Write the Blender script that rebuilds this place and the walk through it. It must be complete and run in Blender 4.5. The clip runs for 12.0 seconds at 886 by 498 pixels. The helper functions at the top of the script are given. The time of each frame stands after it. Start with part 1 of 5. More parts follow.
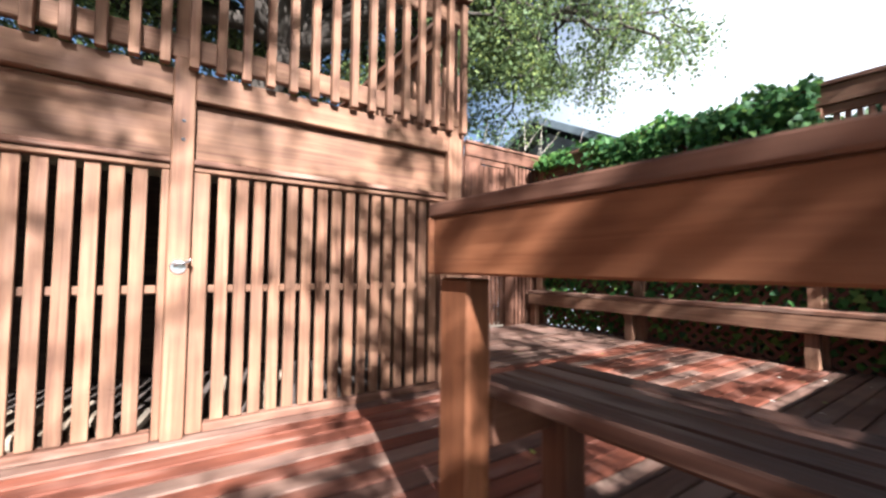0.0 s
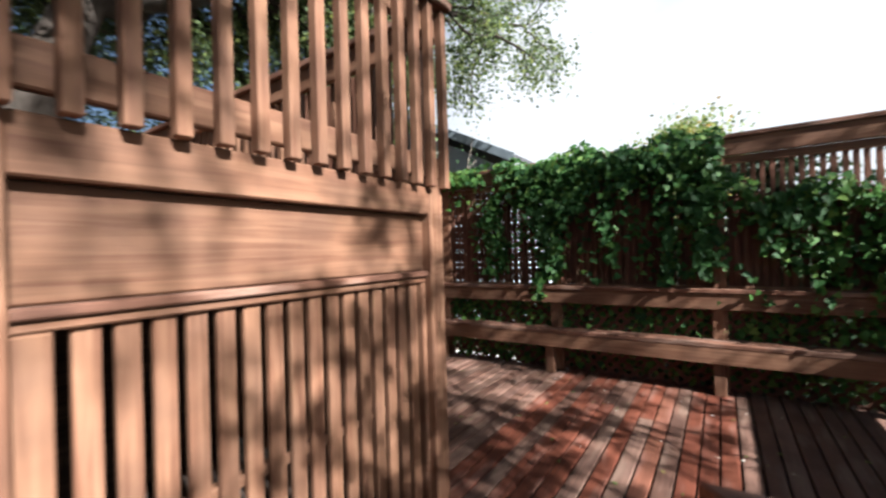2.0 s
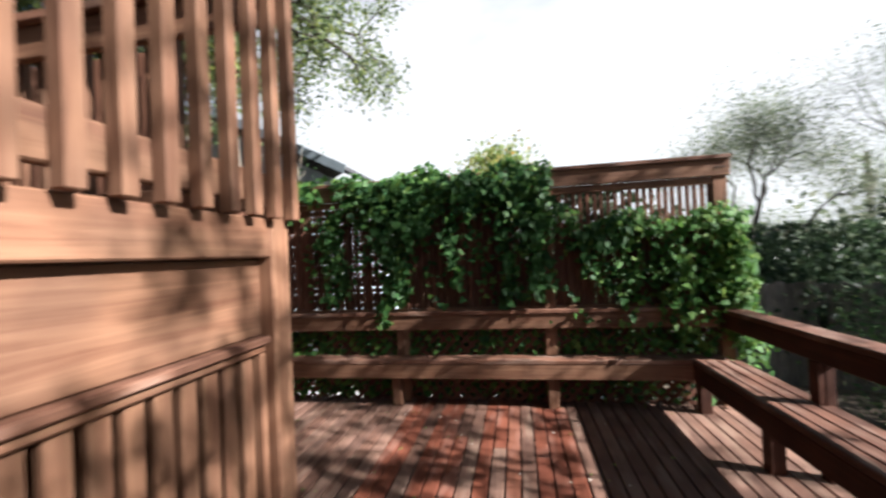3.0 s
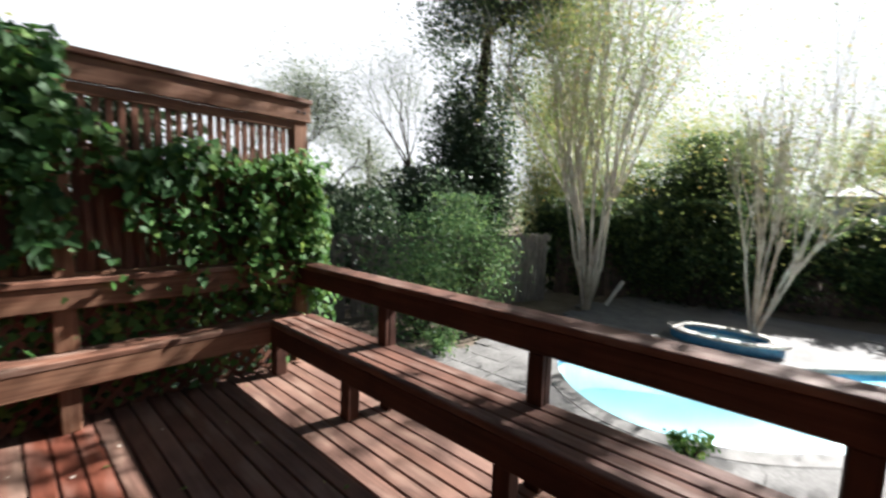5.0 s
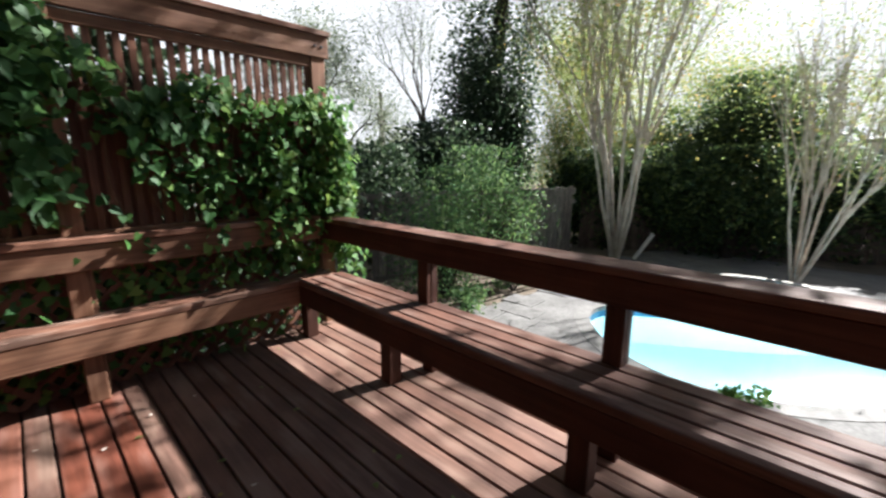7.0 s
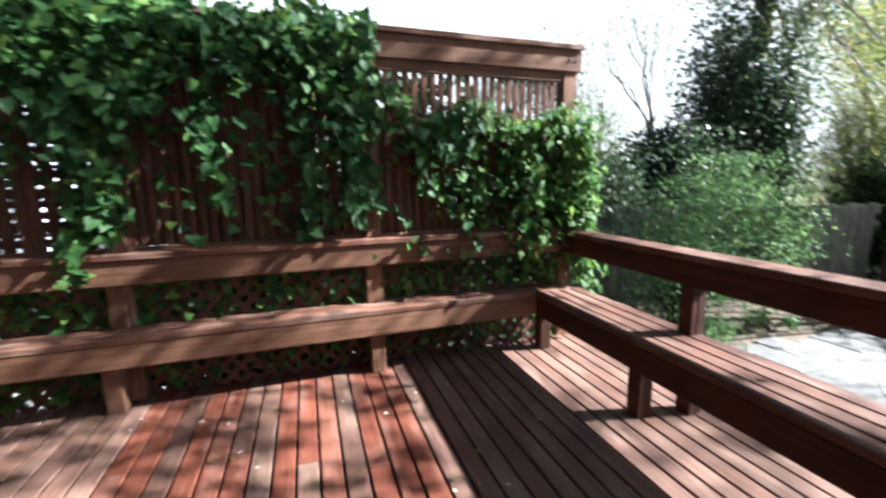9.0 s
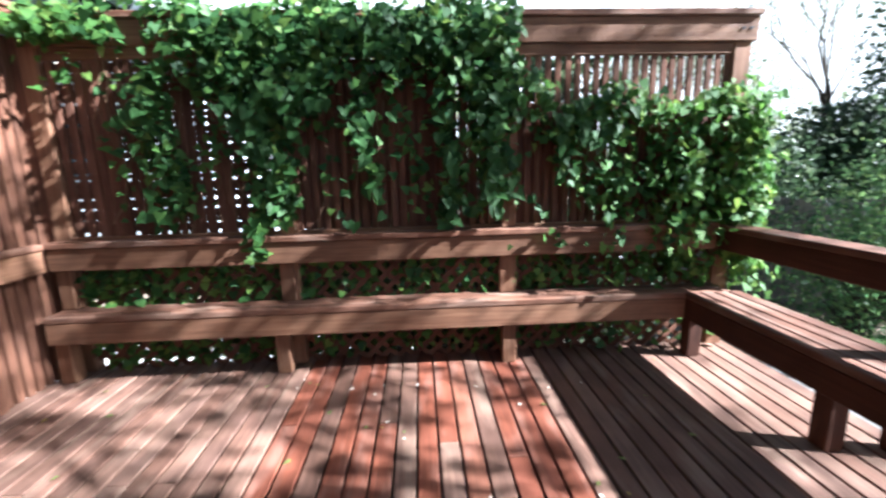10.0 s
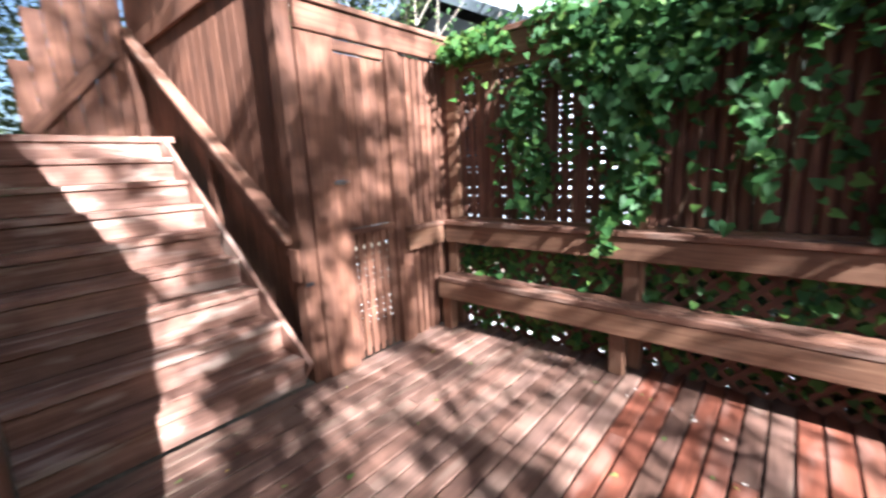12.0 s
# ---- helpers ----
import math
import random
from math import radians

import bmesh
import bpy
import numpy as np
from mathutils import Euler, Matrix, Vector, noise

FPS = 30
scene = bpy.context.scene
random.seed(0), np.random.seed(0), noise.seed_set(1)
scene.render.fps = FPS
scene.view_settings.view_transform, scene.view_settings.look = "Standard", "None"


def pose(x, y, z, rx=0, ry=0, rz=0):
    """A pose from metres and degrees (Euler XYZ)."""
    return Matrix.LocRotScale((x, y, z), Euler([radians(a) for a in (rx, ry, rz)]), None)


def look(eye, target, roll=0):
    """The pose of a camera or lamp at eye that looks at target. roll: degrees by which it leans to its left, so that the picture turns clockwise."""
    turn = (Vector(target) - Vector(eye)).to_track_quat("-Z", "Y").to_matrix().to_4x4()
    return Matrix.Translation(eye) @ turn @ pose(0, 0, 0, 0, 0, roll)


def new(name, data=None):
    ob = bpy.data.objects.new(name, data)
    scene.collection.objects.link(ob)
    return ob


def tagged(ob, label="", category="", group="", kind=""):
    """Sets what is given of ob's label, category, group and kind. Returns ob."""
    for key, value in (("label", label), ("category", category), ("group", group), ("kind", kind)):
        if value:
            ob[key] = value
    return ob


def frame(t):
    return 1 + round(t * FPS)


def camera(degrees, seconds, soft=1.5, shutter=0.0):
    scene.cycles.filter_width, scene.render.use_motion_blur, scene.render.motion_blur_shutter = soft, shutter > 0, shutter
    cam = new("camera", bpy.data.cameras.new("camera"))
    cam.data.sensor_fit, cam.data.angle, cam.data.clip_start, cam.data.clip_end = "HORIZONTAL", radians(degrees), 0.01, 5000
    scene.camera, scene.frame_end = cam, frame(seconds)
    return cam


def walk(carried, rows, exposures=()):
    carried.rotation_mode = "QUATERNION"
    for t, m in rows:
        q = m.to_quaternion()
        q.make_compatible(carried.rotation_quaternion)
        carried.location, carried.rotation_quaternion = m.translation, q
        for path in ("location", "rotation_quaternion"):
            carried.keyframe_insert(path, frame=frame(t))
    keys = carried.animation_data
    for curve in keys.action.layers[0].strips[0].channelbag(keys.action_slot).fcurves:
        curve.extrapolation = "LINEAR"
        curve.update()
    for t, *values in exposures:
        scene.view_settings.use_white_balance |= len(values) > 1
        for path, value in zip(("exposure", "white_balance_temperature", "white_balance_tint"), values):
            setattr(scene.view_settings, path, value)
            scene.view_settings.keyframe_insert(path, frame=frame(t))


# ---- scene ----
cam = camera(94.3, 12.0, soft=2.4, shutter=0.5)
PATH = [
    (0, (0.105, -0.106, 0.725), (1.233, 1.543, 0.816), 0.7),
    (0.5, (0.018, 0.178, 0.856), (1.151, 1.826, 0.873), -0.7),
    (1, (-0.056, 0.431, 1.046), (1.216, 1.975, 1.066), 0.5),
    (1.5, (-0.084, 0.639, 1.156), (1.393, 1.987, 1.206), -2.0),
    (2, (0.028, 0.849, 1.265), (1.684, 1.97, 1.277), -1.7),
    (2.5, (0.162, 1.026, 1.363), (2.005, 1.802, 1.362), -1.0),
    (4.3, (0.851, 1.289, 1.445), (2.605, 0.336, 1.31), -3.6),
    (4.5, (0.932, 1.232, 1.428), (2.556, 0.081, 1.234), -1.0),
    (5, (1.074, 1.136, 1.369), (2.406, -0.34, 1.154), 1.9),
    (5.5, (1.187, 1.075, 1.298), (2.324, -0.542, 0.994), -0.8),
    (6, (1.272, 1.016, 1.263), (2.382, -0.613, 0.927), -0.4),
    (6.5, (1.338, 1.023, 1.251), (2.536, -0.537, 0.888), 0.3),
    (7, (1.399, 1.05, 1.251), (2.757, -0.36, 0.845), -0.0),
    (7.2, (1.436, 1.062, 1.253), (2.847, -0.296, 0.847), -0.3),
    (8.8, (1.55, 1.25, 1.252), (3.361, 0.509, 0.839), -2.4),
    (9, (1.562, 1.269, 1.246), (3.435, 0.653, 0.913), -0.9),
    (9.5, (1.59, 1.345, 1.241), (3.527, 0.994, 0.885), -1.4),
    (10, (1.61, 1.437, 1.256), (3.571, 1.333, 0.879), -1.4),
    (10.5, (1.626, 1.534, 1.242), (3.581, 1.693, 0.851), -1.3),
    (11, (1.633, 1.582, 1.238), (3.522, 2.11, 0.844), -1.8),
    (11.5, (1.666, 1.572, 1.254), (3.379, 2.524, 0.854), -2.8),
    (12, (1.7, 1.594, 1.299), (3.183, 2.877, 0.903), -2.8),
]
# the clip's camera opens up as it turns from the bright garden into the shaded corner
walk(cam, [(t, look(eye, target, roll)) for t, eye, target, roll in PATH],
     [(0.0, 2.75, 5850, 8), (0.6, 2.42, 5850, 8), (1.5, 2.2, 5950, 8), (2.5, 2.15, 6200, 9), (4.5, 2.24, 6250, 10), (6.5, 2.24, 6220, 10), (7.2, 2.3, 6120, 10), (9.0, 2.9, 5760, 8), (10.2, 3.35, 5570, 7), (12.0, 3.45, 5660, 9)])

# ---- sky, sun ----
SUN_WAY = Vector((-0.26, -1.0, 0.70)).normalized()
elevation = math.asin(SUN_WAY.z)
azimuth = math.atan2(SUN_WAY.x, SUN_WAY.y)
world = bpy.data.worlds.new("world")
scene.world = world
world.use_nodes = True
wn = world.node_tree.nodes
sky = wn.new("ShaderNodeTexSky")
sky.sky_type = "NISHITA"
sky.sun_disc = False
sky.sun_elevation = elevation
sky.sun_rotation = azimuth
sky.air_density, sky.dust_density, sky.ozone_density = 1.0, 2.5, 1.0
# thin bright cloud, thickest towards the horizon, over a hazy blue sky
wl = world.node_tree.links
dim = wn.new("ShaderNodeVectorMath")
dim.operation = "SCALE"
dim.inputs["Scale"].default_value = 0.024
wl.new(sky.outputs[0], dim.inputs[0])
way = wn.new("ShaderNodeTexCoord")
split = wn.new("ShaderNodeSeparateXYZ")
wl.new(way.outputs["Generated"], split.inputs[0])
cloud_noise = wn.new("ShaderNodeTexNoise")
cloud_noise.inputs["Scale"].default_value, cloud_noise.inputs["Detail"].default_value, cloud_noise.inputs["Roughness"].default_value = 2.0, 6.0, 0.5
squash = wn.new("ShaderNodeMapping")
squash.inputs["Scale"].default_value = (1.0, 1.0, 2.4)
wl.new(way.outputs["Generated"], squash.inputs[0])
wl.new(squash.outputs[0], cloud_noise.inputs["Vector"])
thin = wn.new("ShaderNodeMapRange")
thin.inputs[1].default_value, thin.inputs[2].default_value, thin.inputs[3].default_value, thin.inputs[4].default_value = 0.30, 0.80, 0.85, -0.3
wl.new(split.outputs["Z"], thin.inputs[0])
cover = wn.new("ShaderNodeMath")
cover.operation = "ADD"
wl.new(cloud_noise.outputs[0], cover.inputs[0])
wl.new(thin.outputs[0], cover.inputs[1])
veil = wn.new("ShaderNodeMapRange")
veil.inputs[1].default_value, veil.inputs[2].default_value = 0.50, 0.98
wl.new(cover.outputs[0], veil.inputs[0])
mixsky = wn.new("ShaderNodeMix")
mixsky.data_type = "RGBA"
mixsky.inputs[7].default_value = (0.255, 0.258, 0.261, 1)
# the cloud lies on the sunny side and the far side of the sky stays blue
side = wn.new("ShaderNodeVectorMath")
side.operation = "DOT_PRODUCT"
side.inputs[1].default_value = (0.66, -0.75, 0.0)
wl.new(way.outputs["Generated"], side.inputs[0])
bank = wn.new("ShaderNodeMapRange")
bank.interpolation_type = "SMOOTHSTEP"
bank.inputs[1].default_value, bank.inputs[2].default_value = -0.25, 0.30
wl.new(side.outputs["Value"], bank.inputs[0])
both = wn.new("ShaderNodeMath")
both.operation = "MULTIPLY"
wl.new(veil.outputs[0], both.inputs[0])
wl.new(bank.outputs[0], both.inputs[1])
wl.new(both.outputs[0], mixsky.inputs[0])
wl.new(dim.outputs[0], mixsky.inputs[6])
wl.new(mixsky.outputs[2], wn["Background"].inputs[0])
wn["Background"].inputs[1].default_value = 1.0
sun_data = bpy.data.lights.new("sun", "SUN")
sun_data.energy, sun_data.angle, sun_data.color = 5.0, radians(0.53), (1.0, 0.965, 0.925)
sun_lamp = new("sun", sun_data)
sun_lamp.matrix_world = look(SUN_WAY * 30, (0, 0, 0))

# ---- materials ----


def shader(name, rough=0.6, metal=0.0):
    m = bpy.data.materials.new(name)
    m.use_nodes = True
    n, l = m.node_tree.nodes, m.node_tree.links
    b = n["Principled BSDF"]
    b.inputs["Roughness"].default_value = rough
    b.inputs["Metallic"].default_value = metal
    b.inputs["Specular IOR Level"].default_value = 0.35 if not metal else 0.5
    return m, n, l, b


def ramp(n, stops):
    r = n.new("ShaderNodeValToRGB")
    e = r.color_ramp.elements
    while len(e) < len(stops):
        e.new(0.5)
    for i, (p, c) in enumerate(stops):
        e[i].position, e[i].color = p, (*c, 1)
    return r


def wood(name, dark, light, rough=0.6, boards=None, grain=1.0, wear=None):
    """Stained timber: grain runs along each piece's own x axis, every piece with its own offset and tone."""
    m, n, l, b = shader(name, rough)
    b.inputs["Specular IOR Level"].default_value = 0.18
    tc, info = n.new("ShaderNodeTexCoord"), n.new("ShaderNodeObjectInfo")
    off = n.new("ShaderNodeVectorMath")
    off.operation = "MULTIPLY_ADD"
    rnd = n.new("ShaderNodeCombineXYZ")
    for i in range(3):
        l.new(info.outputs["Random"], rnd.inputs[i])
    l.new(rnd.outputs[0], off.inputs[0])
    off.inputs[1].default_value = (37.0, 19.0, 23.0)
    l.new(tc.outputs["Object"], off.inputs[2])
    mp = n.new("ShaderNodeMapping")
    mp.inputs["Scale"].default_value = (1.3, 26.0, 26.0)
    l.new(off.outputs[0], mp.inputs[0])
    g = n.new("ShaderNodeTexNoise")
    g.inputs["Scale"].default_value, g.inputs["Detail"].default_value, g.inputs["Distortion"].default_value = 1.6, 6.0, 0.6
    l.new(mp.outputs[0], g.inputs["Vector"])
    st = n.new("ShaderNodeTexNoise")
    st.inputs["Scale"].default_value, st.inputs["Detail"].default_value = 4.5, 4.0
    l.new(off.outputs[0], st.inputs["Vector"])
    cr = ramp(n, [(0.3, dark), (0.72, light)])
    l.new(g.outputs[0], cr.inputs[0])
    colour = cr.outputs[0]
    if boards:
        br = ramp(n, boards)
        br.color_ramp.interpolation = "CONSTANT"
        l.new(info.outputs["Random"], br.inputs[0])
        mul = n.new("ShaderNodeMix")
        mul.data_type, mul.blend_type = "RGBA", "MULTIPLY"
        mul.inputs[0].default_value = 1.0
        l.new(colour, mul.inputs[6])
        l.new(br.outputs[0], mul.inputs[7])
        colour = mul.outputs[2]
    hsv = n.new("ShaderNodeHueSaturation")
    tone = n.new("ShaderNodeMapRange")
    tone.inputs[3].default_value, tone.inputs[4].default_value = 0.82, 1.15
    l.new(info.outputs["Random"], tone.inputs[0])
    l.new(tone.outputs[0], hsv.inputs["Value"])
    l.new(colour, hsv.inputs["Color"])
    sr = ramp(n, [(0.35, (0.72, 0.72, 0.74)), (0.62, (1.06, 1.04, 1.02))])
    l.new(st.outputs[0], sr.inputs[0])
    mul2 = n.new("ShaderNodeMix")
    mul2.data_type, mul2.blend_type = "RGBA", "MULTIPLY"
    mul2.inputs[0].default_value = 1.0
    l.new(hsv.outputs[0], mul2.inputs[6])
    l.new(sr.outputs[0], mul2.inputs[7])
    colour = mul2.outputs[2]
    if wear:
        wt = n.new("ShaderNodeTexNoise")
        wt.inputs["Scale"].default_value, wt.inputs["Detail"].default_value = 2.2, 7.0
        mw = n.new("ShaderNodeMapping")
        mw.inputs["Scale"].default_value = (1.0, 5.0, 5.0)
        l.new(off.outputs[0], mw.inputs[0])
        l.new(mw.outputs[0], wt.inputs["Vector"])
        wr = ramp(n, [(0.52, (0, 0, 0)), (0.66, (1, 1, 1))])
        l.new(wt.outputs[0], wr.inputs[0])
        mx = n.new("ShaderNodeMix")
        mx.data_type = "RGBA"
        l.new(wr.outputs[0], mx.inputs[0])
        l.new(colour, mx.inputs[6])
        mx.inputs[7].default_value = (*wear, 1)
        colour = mx.outputs[2]
    l.new(colour, b.inputs["Base Color"])
    rr = n.new("ShaderNodeMapRange")
    rr.inputs[3].default_value, rr.inputs[4].default_value = rough - 0.02, rough + 0.25
    l.new(g.outputs[0], rr.inputs[0])
    l.new(rr.outputs[0], b.inputs["Roughness"])
    bp = n.new("ShaderNodeBump")
    bp.inputs["Strength"].default_value, bp.inputs["Distance"].default_value = 0.35 * grain, 0.004
    l.new(g.outputs[0], bp.inputs["Height"])
    l.new(bp.outputs[0], b.inputs["Normal"])
    return m


def foliage_mat(name, stops, glow=0.35, rough=0.6):
    m, n, l, b = shader(name, rough)
    b.inputs["Specular IOR Level"].default_value = 0.2
    geo = n.new("ShaderNodeNewGeometry")
    cr = ramp(n, stops)
    l.new(geo.outputs["Random Per Island"], cr.inputs[0])
    tr = n.new("ShaderNodeBsdfTranslucent")
    mix = n.new("ShaderNodeMixShader")
    mix.inputs[0].default_value = glow
    l.new(cr.outputs[0], b.inputs["Base Color"])
    hs = n.new("ShaderNodeHueSaturation")
    hs.inputs["Hue"].default_value, hs.inputs["Value"].default_value = 0.485, 1.9
    l.new(cr.outputs[0], hs.inputs["Color"])
    l.new(hs.outputs[0], tr.inputs[0])
    l.new(b.outputs[0], mix.inputs[1])
    l.new(tr.outputs[0], mix.inputs[2])
    l.new(mix.outputs[0], n["Material Output"].inputs[0])
    return m


def mottled(name, a, b_, scale=3.0, rough=0.85, bump=0.3, detail=8.0, c=None):
    m, n, l, b = shader(name, rough)
    b.inputs["Specular IOR Level"].default_value = 0.15 if rough > 0.7 else 0.35
    tc = n.new("ShaderNodeTexCoord")
    t1, t2 = n.new("ShaderNodeTexNoise"), n.new("ShaderNodeTexNoise")
    for t, s in ((t1, scale), (t2, scale * 14)):
        t.inputs["Scale"].default_value, t.inputs["Detail"].default_value = s, detail
        l.new(tc.outputs["Object"], t.inputs["Vector"])
    add = n.new("ShaderNodeMath")
    add.operation = "MULTIPLY_ADD"
    add.inputs[1].default_value, add.inputs[2].default_value = 0.5, 0.0
    l.new(t2.outputs[0], add.inputs[0])
    add2 = n.new("ShaderNodeMath")
    add2.operation = "MULTIPLY_ADD"
    add2.inputs[1].default_value = 0.5
    l.new(t1.outputs[0], add2.inputs[0])
    l.new(add.outputs[0], add2.inputs[2])
    cr = ramp(n, [(0.36, a), (0.64, b_)] + ([(0.75, c)] if c else []))
    l.new(add2.outputs[0], cr.inputs[0])
    l.new(cr.outputs[0], b.inputs["Base Color"])
    bp = n.new("ShaderNodeBump")
    bp.inputs["Strength"].default_value, bp.inputs["Distance"].default_value = bump, 0.01
    l.new(t2.outputs[0], bp.inputs["Height"])
    l.new(bp.outputs[0], b.inputs["Normal"])
    return m


STAIN = wood("redwood_stain", (0.128, 0.059, 0.035), (0.228, 0.123, 0.074), 0.55)
STAIN_TOP = wood("redwood_stain_weathered", (0.102, 0.046, 0.029), (0.20, 0.098, 0.064), 0.6, wear=(0.24, 0.15, 0.112), grain=1.6)
DECK = wood("deck_brown_stain", (0.62, 0.62, 0.62), (1.0, 1.0, 1.0), 0.55, grain=1.6, wear=(0.185, 0.116, 0.087),
            boards=[(0.0, (0.19, 0.101, 0.073)), (0.4, (0.165, 0.092, 0.068)), (0.7, (0.205, 0.119, 0.089))])
DECK_RED = wood("deck_red_stain", (0.62, 0.62, 0.62), (1.0, 1.0, 1.0), 0.5, grain=1.4, wear=(0.195, 0.092, 0.067),
                boards=[(0.0, (0.205, 0.066, 0.039)), (0.5, (0.175, 0.056, 0.034)), (0.8, (0.205, 0.082, 0.052))])
STAIN_WARM = wood("redwood_stain_warm", (0.125, 0.043, 0.018), (0.205, 0.080, 0.036), 0.55)
STAIN_MID = wood("redwood_stain_aged", (0.098, 0.042, 0.026), (0.172, 0.081, 0.051), 0.6)
# a darker stain, deepened again for the shade on the north-facing rail
STAIN_DARK_SHADED = wood("redwood_dark_shaded", (0.040, 0.0145, 0.0088), (0.074, 0.029, 0.018), 0.6)
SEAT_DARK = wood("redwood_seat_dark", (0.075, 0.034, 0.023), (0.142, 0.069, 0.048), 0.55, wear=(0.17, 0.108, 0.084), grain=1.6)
TREAD = wood("stair_tread_stain", (0.165, 0.082, 0.058), (0.28, 0.156, 0.116), 0.6, wear=(0.33, 0.235, 0.19), grain=1.6)
SCREEN = wood("screen_stain", (0.095, 0.043, 0.028), (0.175, 0.083, 0.055), 0.65)
OLD_WOOD = wood("grey_fence_wood", (0.10, 0.09, 0.08), (0.27, 0.24, 0.215), 0.85, grain=1.8)
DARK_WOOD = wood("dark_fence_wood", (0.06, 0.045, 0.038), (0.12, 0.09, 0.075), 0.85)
LOG = mottled("firewood", (0.13, 0.095, 0.062), (0.26, 0.20, 0.15), 9, 0.85)
BARK = mottled("dark_bark", (0.025, 0.02, 0.016), (0.065, 0.052, 0.043), 7, 0.95, 0.9)
PALE_BARK = mottled("pale_smooth_bark", (0.22, 0.18, 0.14), (0.46, 0.40, 0.33), 5, 0.7, 0.3)
STEM = mottled("vine_stem", (0.10, 0.06, 0.035), (0.20, 0.13, 0.08), 20, 0.8)
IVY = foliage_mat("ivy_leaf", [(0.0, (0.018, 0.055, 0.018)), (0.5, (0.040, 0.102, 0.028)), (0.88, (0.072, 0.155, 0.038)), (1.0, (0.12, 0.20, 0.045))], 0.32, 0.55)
# brighter leaf: sunlight coloured into the ivy, and the yellow-green plant by the pool
IVY_BRIGHT = foliage_mat("bright_lit_leaf", [(0.0, (0.03, 0.085, 0.02)), (0.6, (0.062, 0.145, 0.03)), (1.0, (0.13, 0.20, 0.045))], 0.33, 0.6)
# leaf darkened for the hedge's backlit shade; other dark trees use it too
DARK_SHADED_LEAF = foliage_mat("dark_shaded_leaf", [(0.0, (0.016, 0.032, 0.014)), (0.6, (0.038, 0.066, 0.026)), (1.0, (0.11, 0.15, 0.045))], 0.35, 0.6)
OAK = foliage_mat("oak_leaf", [(0.0, (0.035, 0.055, 0.022)), (0.7, (0.075, 0.105, 0.04)), (1.0, (0.16, 0.19, 0.05))], 0.35)
DARK_LEAF = foliage_mat("dark_evergreen_leaf", [(0.0, (0.018, 0.034, 0.018)), (0.75, (0.036, 0.062, 0.03)), (1.0, (0.09, 0.12, 0.065))], 0.25, 0.45)
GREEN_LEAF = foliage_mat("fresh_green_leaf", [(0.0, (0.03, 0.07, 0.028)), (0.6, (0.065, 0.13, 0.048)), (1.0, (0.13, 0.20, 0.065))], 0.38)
GREY_LEAF = foliage_mat("grey_green_leaf", [(0.0, (0.06, 0.08, 0.05)), (0.6, (0.12, 0.145, 0.095)), (1.0, (0.2, 0.22, 0.15))], 0.35)
YELLOW_LEAF = foliage_mat("yellowing_leaf", [(0.0, (0.07, 0.12, 0.035)), (0.6, (0.14, 0.18, 0.06)), (0.92, (0.22, 0.21, 0.06)), (1.0, (0.30, 0.19, 0.05))], 0.42)
SOIL = mottled("leaf_littered_soil", (0.07, 0.055, 0.04), (0.17, 0.135, 0.10), 1.5, 0.95, 0.8, 10, (0.28, 0.23, 0.17))
STONE = mottled("patio_stone", (0.10, 0.096, 0.09), (0.185, 0.178, 0.168), 1.8, 0.8, 0.35)
COPING = mottled("coping_stone", (0.12, 0.115, 0.107), (0.22, 0.212, 0.198), 4, 0.75, 0.3)
RIM_STONE = mottled("pale_rim_stone", (0.24, 0.225, 0.20), (0.42, 0.40, 0.365), 5, 0.8, 0.5)
PLASTER = mottled("pool_plaster", (0.56, 0.74, 0.77), (0.66, 0.82, 0.84), 0.8, 0.6, 0.05)
TILE = mottled("pool_waterline_tile", (0.02, 0.10, 0.20), (0.05, 0.20, 0.33), 12, 0.2, 0.1)
ROOF = mottled("dark_roof_shingle", (0.035, 0.035, 0.038), (0.075, 0.075, 0.08), 6, 0.9, 0.6)
TRIM = mottled("slate_blue_trim", (0.10, 0.12, 0.135), (0.14, 0.165, 0.185), 3, 0.6, 0.1)
PALE_SIDING = mottled("pale_blue_siding", (0.34, 0.37, 0.41), (0.46, 0.49, 0.53), 2, 0.7, 0.1)
CONCRETE = mottled("pale_concrete", (0.38, 0.37, 0.35), (0.56, 0.55, 0.52), 2.5, 0.85, 0.3)
SIDING = mottled("grey_blue_siding", (0.16, 0.18, 0.21), (0.22, 0.25, 0.29), 2, 0.7, 0.1)
PALE_ROOF = mottled("pale_roof", (0.10, 0.11, 0.125), (0.15, 0.16, 0.175), 3, 0.7, 0.2)
PALE_WALL = mottled("pale_plaster_wall", (0.55, 0.53, 0.50), (0.68, 0.66, 0.62), 2, 0.8, 0.1)
STEEL, *_ = shader("brushed_steel", 0.28, 1.0)
STEEL.node_tree.nodes["Principled BSDF"].inputs["Base Color"].default_value = (0.62, 0.62, 0.62, 1)
DARK_METAL, *_ = shader("dark_iron", 0.45, 0.8)
DARK_METAL.node_tree.nodes["Principled BSDF"].inputs["Base Color"].default_value = (0.05, 0.05, 0.055, 1)
PANE, *_ = shader("dark_window_glass", 0.05)
PANE.node_tree.nodes["Principled BSDF"].inputs["Base Color"].default_value = (0.03, 0.04, 0.05, 1)
WATER, wnodes, wlinks, wb = shader("pool_water", 0.03)
wb.inputs["Transmission Weight"].default_value, wb.inputs["IOR"].default_value = 1.0, 1.33
wb.inputs["Base Color"].default_value = (0.88, 0.97, 0.98, 1)
wt_ = wnodes.new("ShaderNodeTexNoise")
wt_.inputs["Scale"].default_value = 3.5
